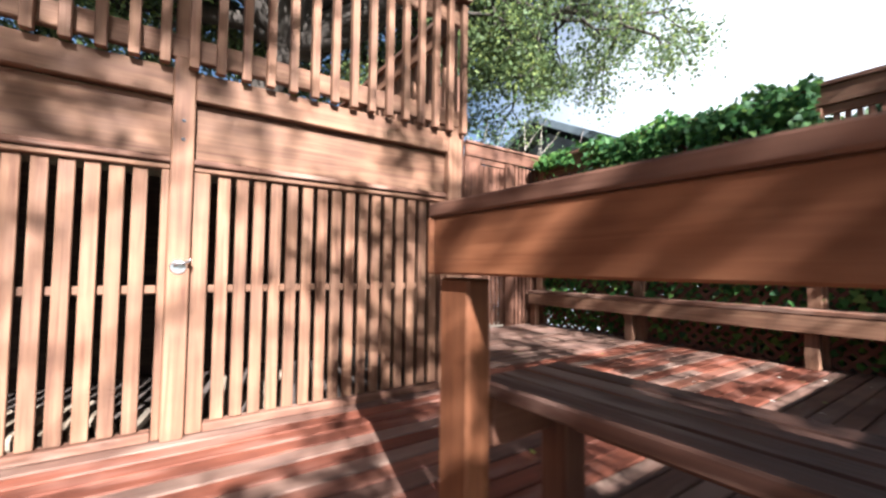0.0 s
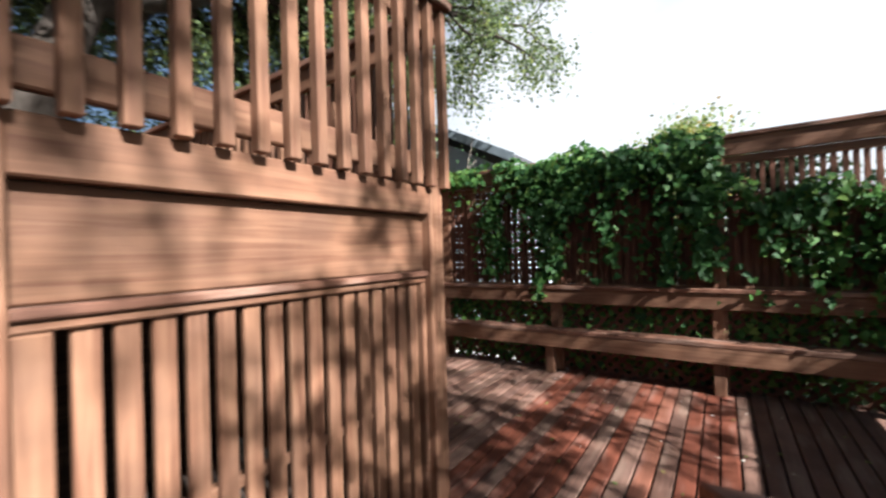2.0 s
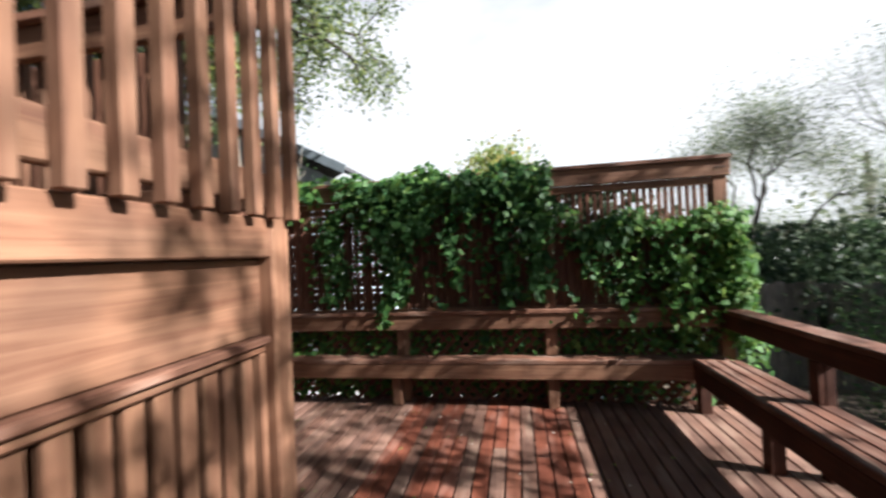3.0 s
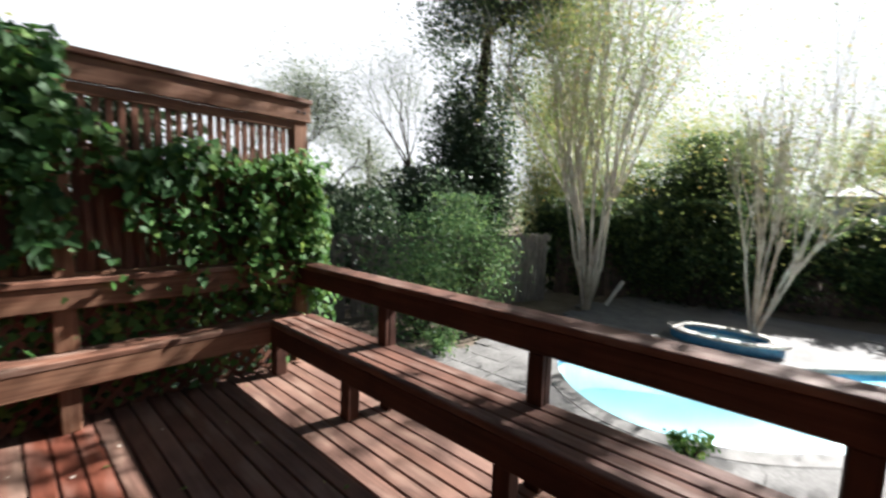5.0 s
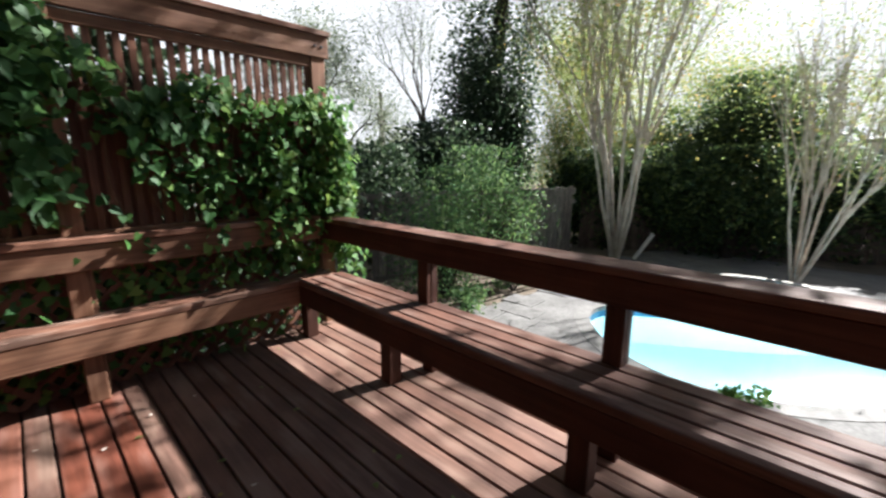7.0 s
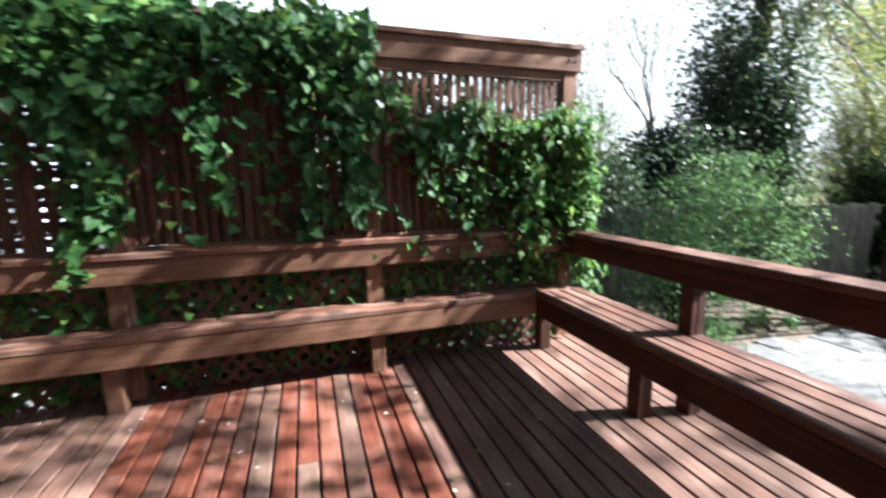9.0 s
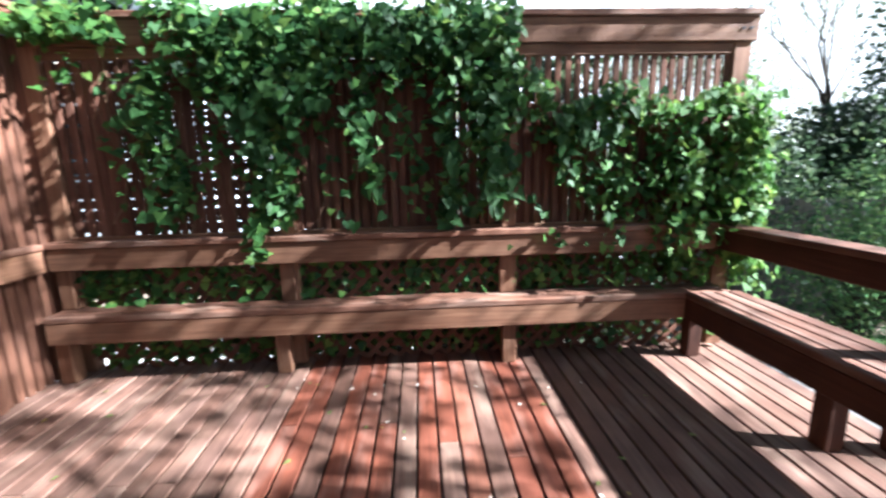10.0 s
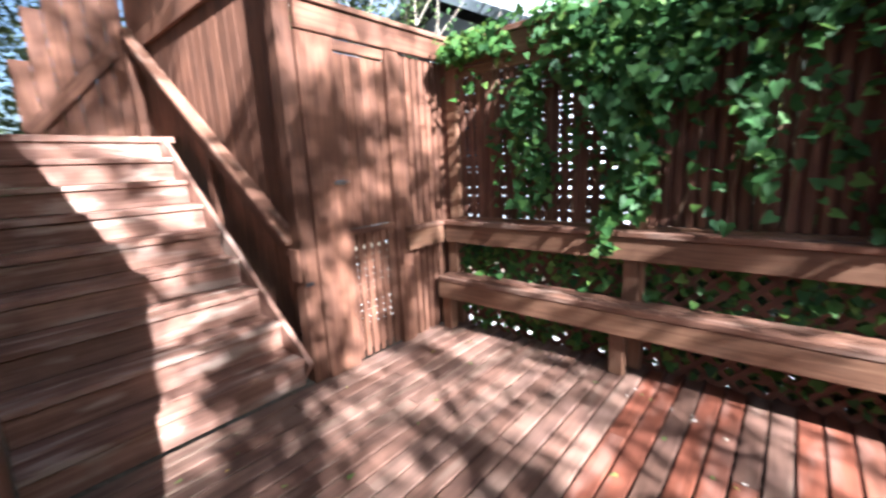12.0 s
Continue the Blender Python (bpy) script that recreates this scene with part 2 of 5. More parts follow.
wc_ = wnodes.new("ShaderNodeTexCoord")
wlinks.new(wc_.outputs["Object"], wt_.inputs["Vector"])
wbp = wnodes.new("ShaderNodeBump")
wbp.inputs["Strength"].default_value, wbp.inputs["Distance"].default_value = 0.12, 0.03
wlinks.new(wt_.outputs[0], wbp.inputs["Height"])
wlinks.new(wbp.outputs[0], wb.inputs["Normal"])

# ---- building blocks ----
AT = {}
MESHES = {}


def thing(name, at, label, category, group="", kind=""):
    """An empty at the base of a thing, which its parts hang under."""
    ob = new(name)
    ob.empty_display_size = 0.1
    ob.location = at
    AT[ob] = Vector(at)
    return tagged(ob, label, category, group, kind)


def put(ob, m, parent):
    """Sets ob's pose in the world, under parent (whose own pose is a mere shift) if there is one."""
    if parent is not None:
        ob.parent = parent
        m = Matrix.Translation(-AT[parent]) @ m
    ob.matrix_basis = m
    AT[ob] = m.translation + (AT[parent] if parent is not None else Vector())
    return ob


def block_mesh(sx, sy, sz, bevel, mat):
    key = (round(sx, 3), round(sy, 3), round(sz, 3), bevel, mat.name)
    if key not in MESHES:
        bm = bmesh.new()
        bmesh.ops.create_cube(bm, size=1.0)
        for v in bm.verts:
            v.co = Vector((v.co.x * sx, v.co.y * sy, v.co.z * sz))
        if bevel:
            bmesh.ops.bevel(bm, geom=bm.edges[:], offset=min(bevel, 0.3 * min(sx, sy, sz)), segments=1, affect="EDGES")
        me = bpy.data.meshes.new("block")
        bm.to_mesh(me)
        bm.free()
        me.materials.append(mat)
        MESHES[key] = me
    return MESHES[key]


def beam(name, p0, p1, width, height, mat=None, parent=None, bevel=0.005, up=(0, 0, 1), label=""):
    """A sawn timber from p0 to p1 along its axis; height is measured along up."""
    p0, p1 = Vector(p0), Vector(p1)
    x = (p1 - p0).normalized()
    z = Vector(up)
    if abs(z.dot(x)) > 0.95:
        z = Vector((0, 1, 0))
    y = z.cross(x).normalized()
    z = x.cross(y)
    m = Matrix((x, y, z)).transposed().to_4x4()
    m.translation = (p0 + p1) / 2
    ob = new(name, block_mesh((p1 - p0).length, width, height, bevel, mat or STAIN))
    put(ob, m, parent)
    if label:
        ob["label"] = label
    return ob


def slab(name, x0, x1, y0, y1, z0, z1, mat=None, parent=None, bevel=0.005, label=""):
    """A timber or slab by its limits; the grain follows the longest side."""
    d = (abs(x1 - x0), abs(y1 - y0), abs(z1 - z0))
    c = Vector(((x0 + x1) / 2, (y0 + y1) / 2, (z0 + z1) / 2))
    i = d.index(max(d))
    if i == 0:
        return beam(name, c - Vector((d[0] / 2, 0, 0)), c + Vector((d[0] / 2, 0, 0)), d[1], d[2], mat, parent, bevel, (0, 0, 1), label)
    if i == 1:
        return beam(name, c - Vector((0, d[1] / 2, 0)), c + Vector((0, d[1] / 2, 0)), d[0], d[2], mat, parent, bevel, (0, 0, 1), label)
    return beam(name, c - Vector((0, 0, d[2] / 2)), c + Vector((0, 0, d[2] / 2)), d[0], d[1], mat, parent, bevel, (0, 1, 0), label)


def raw(name, verts, faces, mat, parent=None, smooth=False, kind=""):
    me = bpy.data.meshes.new(name)
    me.from_pydata([tuple(v) for v in verts], [], [tuple(f) for f in faces])
    me.materials.append(mat)
    if smooth:
        me.polygons.foreach_set("use_smooth", [True] * len(me.polygons))
    ob = new(name, me)
    put(ob, Matrix(), parent)
    if kind:
        ob["kind"] = kind
    return ob


def plank(name, a, b, c, d, z0, z1, mat, parent):
    """A board seen from above as a b c d (a to b along the grain), with its ends cut at any angle."""
    a, b, c, d = (Vector((p[0], p[1], 0)) for p in (a, b, c, d))
    x = (b - a).normalized()
    m = Matrix((x, Vector((-x.y, x.x, 0)), Vector((0, 0, 1)))).transposed().to_4x4()
    m.translation = (a + b + c + d) / 4 + Vector((0, 0, (z0 + z1) / 2))
    inv = m.inverted()
    h = (z1 - z0) / 2
    bm = bmesh.new()
    lo = [bm.verts.new((inv @ p).xy.to_3d() - Vector((0, 0, h))) for p in (a, b, c, d)]
    hi = [bm.verts.new((inv @ p).xy.to_3d() + Vector((0, 0, h))) for p in (a, b, c, d)]
    bm.faces.new(lo[::-1]), bm.faces.new(hi)
    for i in range(4):
        bm.faces.new((lo[i - 1], lo[i], hi[i], hi[i - 1]))
    bmesh.ops.recalc_face_normals(bm, faces=bm.faces[:])
    bmesh.ops.bevel(bm, geom=bm.edges[:], offset=0.005, segments=1, affect="EDGES")
    return from_bm(name, bm, mat, parent, m)


def from_bm(name, bm, mat, parent=None, m=None, smooth=False, label=""):
    me = bpy.data.meshes.new(name)
    bm.to_mesh(me)
    bm.free()
    me.materials.append(mat)
    if smooth:
        me.polygons.foreach_set("use_smooth", [True] * len(me.polygons))
    ob = new(name, me)
    put(ob, m or Matrix(), parent)
    if label:
        ob["label"] = label
    return ob


def tubes(name, lines, mat, parent=None, sides=6):
    """Round tapering limbs along lines of (point, radius), as one mesh."""
    verts, faces = [], []
    for line in lines:
        base = len(verts)
        for k, (p, r) in enumerate(line):
            p = Vector(p)
            q = Vector(line[min(k + 1, len(line) - 1)][0]) - Vector(line[max(k - 1, 0)][0])
            q = q.normalized() if q.length > 1e-6 else Vector((0, 0, 1))
            a = q.orthogonal().normalized() if k == 0 else (a - q * a.dot(q)).normalized()
            b = q.cross(a)
            for s in range(sides):
                t = 2 * math.pi * s / sides
                verts.append(p + (a * math.cos(t) + b * math.sin(t)) * r)
        for k in range(len(line) - 1):
            for s in range(sides):
                i, j = base + k * sides + s, base + k * sides + (s + 1) % sides
                faces.append((i, j, j + sides, i + sides))
        faces.append(tuple(base + len(line) * sides - 1 - s for s in range(sides)))
    return raw(name, verts, faces, mat, parent, True)


LEAF = np.array([(0, 0, 0), (0.32, 0.30, 0.05), (0, 1, -0.06), (-0.32, 0.30, 0.05)])
HEART = np.array([(0, 0.10, 0.0), (0.30, -0.06, 0.05), (0.46, 0.22, 0.07), (0.26, 0.62, 0.03), (0, 1.0, -0.10), (-0.26, 0.62, 0.03), (-0.46, 0.22, 0.07), (-0.30, -0.06, 0.05)])


def leaves(name, pts, size, mat, parent=None, rng=None, shape=LEAF, normal=None, spread=1.0, droop=0.0):
    """Single leaves at pts, turned at random or facing about normal."""
    rng = rng or np.random.default_rng(3)
    pts = np.asarray(pts, float)
    n = len(pts)
    nor = rng.normal(size=(n, 3)) * spread
    nor += np.array(normal if normal is not None else (0, 0, 0.4))
    nor /= np.linalg.norm(nor, axis=1)[:, None] + 1e-9
    tip = rng.normal(size=(n, 3)) + np.array((0, 0, -droop))
    tip -= nor * (tip * nor).sum(1)[:, None]
    tip /= np.linalg.norm(tip, axis=1)[:, None] + 1e-9
    side = np.cross(tip, nor)
    sz = size * rng.uniform(0.6, 1.25, n)
    k = len(shape)
    v = (pts[:, None, :] + sz[:, None, None] * (shape[None, :, 0:1] * side[:, None, :] + shape[None, :, 1:2] * tip[:, None, :] + shape[None, :, 2:3] * nor[:, None, :])).reshape(-1, 3)
    me = bpy.data.meshes.new(name)
    me.vertices.add(n * k)
    me.vertices.foreach_set("co", v.ravel())
    me.loops.add(n * k)
    me.loops.foreach_set("vertex_index", np.arange(n * k))
    me.polygons.add(n)
    me.polygons.foreach_set("loop_start", np.arange(n) * k)
    me.polygons.foreach_set("loop_total", np.full(n, k))
    me.materials.append(mat)
    me.update(calc_edges=True)
    ob = new(name, me)
    put(ob, Matrix(), parent)
    return ob


def grow(rng, start, way, length, radius, depth, lines, tips, fork=3, angle=32, up=0.15, bend=0.12, shrink=0.72):
    """A limb that bends, tapers and forks; collects the lines of limbs and the places of twigs."""
    p, d = Vector(start), Vector(way).normalized()
    line, steps = [(p.copy(), radius)], 5
    r1 = radius * (0.62 if depth else 0.3)
    for s in range(steps):
        d = (d + Vector(rng.normal(size=3)) * bend + Vector((0, 0, up * 0.2))).normalized()
        p = p + d * (length / steps)
        line.append((p.copy(), radius + (r1 - radius) * (s + 1) / steps))
        if depth <= 1 and s >= 1:
            tips.append(p.copy())
    lines.append(line)
    if depth:
        for k in range(fork):
            side = d.orthogonal().normalized()
            side.rotate(Matrix.Rotation(2 * math.pi * (k + rng.uniform(0, 0.7)) / fork, 3, d))
            a = radians(angle * rng.uniform(0.6, 1.25))
            q = line[-1 - (k % 2)][0] if k else p
            grow(rng, q, d * math.cos(a) + side * math.sin(a) + Vector((0, 0, up)), length * shrink * rng.uniform(0.75, 1.15), r1 * 0.8, depth - 1, lines, tips, fork, angle, up, bend, shrink)


def cloud(rng, tips, per, sigma, flat=0.8):
    t = np.array([tuple(v) for v in tips])
    c = np.repeat(t, per, axis=0)
    return c + rng.normal(size=c.shape) * np.array((sigma, sigma, sigma * flat))


def tree(name, at, label, seed, way=(0, 0, 1), height=2.0, radius=0.12, depth=4, fork=3, angle=32, up=0.15, per=16, sigma=0.3, leaf=0.09, leaf_mat=None, bark=None, bend=0.12, shrink=0.72, stems=1, lean=0.2, category="tree"):
    rng = np.random.default_rng(seed)
    root = thing(name, at, label, category)
    lines, tips, twigs = [], [], []
    for s in range(stems):
        t = 2 * math.pi * s / max(stems, 1) + rng.uniform(0, 0.5)
        o = Vector((math.cos(t), math.sin(t), 0)) * (radius * 0.9 if stems > 1 else 0)
        w = Vector(way) + (Vector((math.cos(t), math.sin(t), 0)) * lean * rng.uniform(0.4, 1.3) if stems > 1 else Vector())
        if stems > 1:
            lines = []
        grow(rng, Vector(at) - Vector((0, 0, 0.05)) + o, w, height * (rng.uniform(0.8, 1.2) if stems > 1 else 1), radius, depth, lines, tips, fork, angle, up, bend, shrink)
        if stems > 1 or s == stems - 1:
            main = max(range(len(lines)), key=lambda i: lines[i][0][1])
            tubes("trunk", [lines[main]], bark or BARK, root, 8)
            twigs += lines[:main] + lines[main + 1:]
    if twigs:
        tubes("branchwork", twigs, bark or BARK, root, 6)["kind"] = "stuff"
    if per:
        leaves("crown", cloud(rng, tips, per, sigma), leaf, leaf_mat or OAK, root, rng)
    return root


def shrub(name, at, label, seed, size, count, leaf, mat, category="shrub", stems=True, group="", loose=0.155):
    """A bush of many leaves on thin stems, denser in uneven clumps."""
    rng = np.random.default_rng(seed)
    root = thing(name, at, label, category, group)
    sx, sy, sz = size
    k = max(8, count // 230)
    c = rng.normal(size=(k, 3))
    c /= np.linalg.norm(c, axis=1)[:, None]
    c *= rng.uniform(0.35, 1.0, k)[:, None]
    c = c * np.array((sx, sy, sz * 0.5)) + np.array(at) + np.array((0, 0, sz * 0.5))
    c[:, 2] = np.maximum(c[:, 2], at[2] + 0.06)
    if stems:
        base = Vector(at)
        tubes("woody_base", [[(base + Vector((rng.normal() * 0.05 * sx, rng.normal() * 0.05 * sy, -0.03)), 0.012 + 0.006 * sz), (base.lerp(Vector(q), 0.5) + Vector((0, 0, 0.1 * sz)), 0.008 + 0.004 * sz), (Vector(q), 0.004)] for q in c[:40]], BARK, root, 5)
    pts = np.repeat(c, count // k, axis=0)
    pts = pts + rng.normal(size=pts.shape) * np.array((sx, sy, sz * 0.8)) * loose
    pts[:, 2] = np.clip(pts[:, 2], at[2] + 0.02, at[2] + sz * 1.03 - 0.15 * rng.uniform(size=len(pts)) * sz * 0.3)
    leaves("foliage", pts, leaf, mat, root, rng)
    return root


GROUND = -1.05

# ---- deck ----
deck = thing("floor", (1.6, 1.6, -0.04), "reddish brown stained timber deck of narrow weathered boards", "deck", kind="structure")
substructure = thing("deck_frame", (1.6, 1.6, GROUND), "dark stained joists and posts carrying the timber deck", "deck frame", kind="structure")
slab("rim_joist", 0.58, 4.36, -0.745, -0.707, -0.24, -0.042, STAIN, substructure)
slab("rim_joist", 4.325, 4.363, -0.70, 3.72, -0.24, -0.042, STAIN, substructure)
slab("rim_joist", 0.545, 0.583, -0.70, 0.70, -0.24, -0.042, STAIN, substructure)
slab("rim_joist", -1.6, 0.54, 0.72, 0.758, -0.24, -0.042, STAIN, substructure)
for jx in (1.2, 1.8, 2.4, 3.0, 3.6):
    slab("joist", jx, jx + 0.04, -0.70, 1.98, -0.23, -0.042, DARK_WOOD, substructure)
# unseen dark sheets, added to close the board gaps and keep them black
slab("underlay", 0.59, 4.32, -0.70, 3.70, -0.27, -0.25, DARK_WOOD, substructure, 0)
slab("underlay", -1.58, 0.58, 0.76, 1.96, -0.27, -0.25, DARK_WOOD, substructure, 0)
for px_, py_ in ((0.65, -0.6), (2.5, -0.6), (4.25, -0.6), (0.65, 0.6), (4.25, 1.8), (4.25, 3.6), (2.5, 1.8), (-1.5, 1.0), (-0.4, 1.0)):
    slab("deck_post", px_ - 0.045, px_ + 0.045, py_ - 0.045, py_ + 0.045, GROUND - 0.05, -0.272, DARK_WOOD, substructure)

# ---- steps up to the deck ----
steps = thing("steps", (0, 0, GROUND), "stained timber steps rising from the garden to the deck", "steps", kind="structure")
for k in range(5):
    zt, ye = -0.175 * (k + 1), 0.715 - 0.27 * k
    slab("tread", -0.75, 0.53, ye - 0.28, ye, zt - 0.038, zt, STAIN_TOP, steps)
    slab("riser", -0.75, 0.53, ye - 0.02, ye, zt + 0.002, zt + 0.134, STAIN, steps)
for sx_ in (-0.80, 0.535):
    beam("stringer", (sx_, 0.68, -0.2), (sx_, -0.68, -1.08), 0.038, 0.24, STAIN, steps)

# ---- wall under the upper deck: slat panels ----
WY = 1.95
wall = thing("wall_under_upper_deck", (0.5, 2.0, 0), "sunlit stained redwood wall of slatted panels under the upper deck", "wall", kind="structure")
for a, b in ((0.122, 0.204), (1.535, 1.637), (-1.32, -1.238)):
    slab("post", a, b, WY - 0.015, WY + 0.075, 0.0, 1.60 if a > 1 else 2.44, STAIN, wall)
for a, b in ((0.204, 1.535), (-1.238, 0.122)):
    slab("fascia_board", a, b, WY - 0.012, WY + 0.028, 1.432, 1.557, STAIN, wall)
    slab("wide_board", a, b, WY + 0.03, WY + 0.066, 1.182, 1.43, STAIN, wall)
    slab("ledge", a, b, WY - 0.002, WY + 0.07, 1.155, 1.18, STAIN_TOP, wall)
    slab("head_trim", a, b, WY + 0.016, WY + 0.06, 1.128, 1.153, STAIN, wall)
    slab("jamb", a, a + 0.068, WY + 0.018, WY + 0.07, 0.002, 1.126, STAIN, wall)
    slab("jamb", b - 0.03, b, WY + 0.018, WY + 0.07, 0.002, 1.126, STAIN, wall)
    slab("sill", a + 0.07, b - 0.032, WY + 0.012, WY + 0.075, 0.002, 0.04, STAIN_TOP, wall)
    slab("mid_rail", a + 0.07, b - 0.032, WY + 0.06, WY + 0.098, 0.60, 0.635, STAIN, wall)
slab("side_board", 1.60, 1.637, 2.03, 5.6, 1.30, 1.557, STAIN, wall)
for k in range(22):
    slab("side_slat", 1.60, 1.63, 2.04 + 0.165 * k, 2.04 + 0.165 * k + 0.14, 0.004, 1.298, STAIN, wall)
for a, b in ((0.204, 1.535), (-1.238, 0.122)):
    k = 0
    while a + 0.10 + k * 0.0755 + 0.051 < b - 0.035:
        s0 = a + 0.10 + k * 0.0755
        slab("slat", s0, s0 + 0.051, WY + 0.036, WY + 0.058, 0.042, 1.127, STAIN, wall, 0.003)
        k += 1

# unseen lining in dark wood, standing in for the void's black shade
void_lining = thing("wall_void_lining", (0.2, 3.9, GROUND), "unseen dark timber lining that stands in for shade under the upper deck", "wall", kind="structure")
slab("boarding", -1.6, 1.6, 3.9, 3.95, GROUND, 1.43, DARK_WOOD, void_lining)
slab("boarding", -1.65, -1.6, 2.03, 3.9, GROUND, 1.43, DARK_WOOD, void_lining)
slab("store_floor", -1.6, 1.598, 2.03, 3.9, -0.2, -0.15, DARK_WOOD, void_lining)

fire = thing("firewood", (-0.1, 2.35, -0.15), "loose pile of pale split firewood behind the slats", "firewood", kind="")
rl = random.Random(4)
for k in range(16):
    lx, lz = -0.75 + 0.075 * (k % 8) * 1.3, -0.11 + 0.085 * (k // 8)
    beam("log", (lx, 2.22 + rl.uniform(0, 0.1), lz), (lx + rl.uniform(-0.15, 0.15), 2.7, lz + 0.02), 0.075, 0.07, LOG, fire, 0.018)
for k in range(7):
    lx = 0.35 + 0.06 * k
    beam("log", (lx, 2.2 + 0.02 * k, -0.11), (lx + rl.uniform(-0.1, 0.3), 2.3 + rl.uniform(0, 0.2), 0.05 + rl.uniform(0, 0.1)), 0.035, 0.03, LOG, fire, 0.008)

latch = thing("metal_latch", (0.163, WY - 0.016, 0.715), "small bright steel latch plate on the wall post", "latch")
bm = bmesh.new()
bmesh.ops.create_cone(bm, cap_ends=True, segments=20, radius1=0.033, radius2=0.028, depth=0.008)
from_bm("plate", bm, STEEL, latch, pose(0.163, WY - 0.020, 0.715, 90, 0, 0))
tubes("hook", [[((0.145, WY - 0.03, 0.723), 0.006), ((0.165, WY - 0.045, 0.731), 0.006), ((0.195, WY - 0.04, 0.735), 0.006), ((0.205, WY - 0.024, 0.745), 0.005)]], STEEL, latch)
for bz in (1.335, 1.255):
    bolt = thing("bolt_head", (0.163, WY - 0.016, bz), "small weathered round bolt head in the post", "bolt")
    bm = bmesh.new()
    bmesh.ops.create_cone(bm, cap_ends=True, segments=12, radius1=0.008, radius2=0.006, depth=0.006)
    from_bm("head", bm, DARK_METAL, bolt, pose(0.163, WY - 0.0175, bz, 90, 0, 0))

# ---- unseen wall behind the walker, added to block the western sky ----
hw = thing("wall_sky_block", (-4.6, 2.5, GROUND), "unseen plain boarded wall added to block the western sky", "wall", kind="structure")
for k in range(24):
    slab("siding_board", -4.7 + 0.004 * (k % 2), -4.6 + 0.012 * (k % 2), -4.0, 9.0, GROUND + 0.25 * k, GROUND + 0.25 * k + 0.249, SIDING, hw, 0.004)

# ---- upper deck, its railing and stairs ----
upper = thing("upper_deck", (0.2, 4.0, 1.45), "upper timber deck floor of stained boards", "deck", kind="structure")
for k in range(26):
    slab("plank", -1.6, 1.63, 2.02 + 0.145 * k, 2.02 + 0.145 * k + 0.14, 1.515, 1.553, STAIN, upper)


def railing(name, p0, p1, z0, z1, label, skip=()):
    """Top rail with a cap, bottom rail, and square balusters hung on the outer side."""
    p0, p1 = Vector((*p0, 0)), Vector((*p1, 0))
    run = (p1 - p0).normalized()
    out = Vector((run.y, -run.x, 0))
    r = thing(name, (p0.x, p0.y, z0), label, "railing", kind="structure")
    L = (p1 - p0).length
    i = out * -0.022
    beam("bottom_rail", p0 + i + Vector((0, 0, z0 + 0.095)), p1 + i + Vector((0, 0, z0 + 0.095)), 0.038, 0.1, STAIN, r)
    beam("top_rail", p0 + i + Vector((0, 0, z1 - 0.10)), p1 + i + Vector((0, 0, z1 - 0.10)), 0.038, 0.13, STAIN, r)
    beam("cap", p0 + Vector((0, 0, z1 - 0.016)), p1 + Vector((0, 0, z1 - 0.016)), 0.14, 0.036, STAIN_TOP, r)
    n = int(L / 0.1025)
    for k in range(n + 1):
        q = p0 + run * (L - 0.03 - 0.1025 * k) + out * 0.018
        if k * 0.1025 < L - 0.02:
            beam("baluster", q + Vector((0, 0, z0)), q + Vector((0, 0, z1 - 0.04)), 0.038, 0.038, STAIN, r, 0.003)
    return r


railing("railing_front", (-1.4, WY - 0.02), (1.655, WY - 0.02), 1.556, 2.42, "stained redwood railing with square balusters along the upper deck edge")
railing("railing_side", (1.655, WY + 0.07), (1.655, 5.7), 1.556, 2.42, "stained redwood railing with square balusters beside the stairs")

stairs = thing("stairs", (2.28, 4.8, 0), "wide stained timber stairs with dappled weathered treads", "stairs", kind="structure")
RISE, RUN, SY = 0.184, 0.245, 3.79
for k in range(9):
    y0, z0 = SY + RUN * k, RISE * k
    slab("riser", 1.645, 2.90, y0 + 0.02, y0 + 0.045, z0 + 0.002, z0 + RISE - 0.04, TREAD, stairs)
    if k < 8:
        slab("tread", 1.645, 2.90, y0, y0 + 0.142, z0 + RISE - 0.038, z0 + RISE, TREAD, stairs)
        slab("tread", 1.645, 2.90, y0 + 0.148, y0 + 0.29, z0 + RISE - 0.038, z0 + RISE, TREAD, stairs)
slab("landing", 1.645, 3.02, SY + RUN * 8, 6.70, 9 * RISE - 0.05, 9 * RISE, TREAD, stairs)
beam("stringer", (2.922, SY + 0.05, 0.04), (2.922, SY + RUN * 8.2, 0.04 + RISE * 8.2), 0.038, 0.26, TREAD, stairs)

newel = thing("newel_post", (2.98, 3.83, 0), "tall stained corner post with block at the foot of the stairs", "post", kind="structure")
slab("post", 2.94, 3.04, 3.765, 3.865, 0.002, 3.0, STAIN_MID, newel)
slab("block", 2.915, 2.938, 3.77, 3.86, 0.66, 0.86, STAIN_MID, newel)
rail = thing("handrail", (2.97, 4.9, 0.8), "sloping stained handrail with worn top beside the stairs", "handrail", kind="structure")
beam("rail", (2.965, 3.88, 0.82), (2.965, 6.35, 2.52), 0.038, 0.13, STAIN_MID, rail)
beam("rail_cap", (2.955, 3.86, 0.89), (2.955, 6.35, 2.60), 0.10, 0.036, STAIN_TOP, rail)
slab("post", 2.93, 3.012, 6.36, 6.45, 1.66, 2.66, STAIN_MID, rail)
slab("post", 2.985, 3.025, 5.0, 5.09, 0.7, 1.60, STAIN_MID, rail)

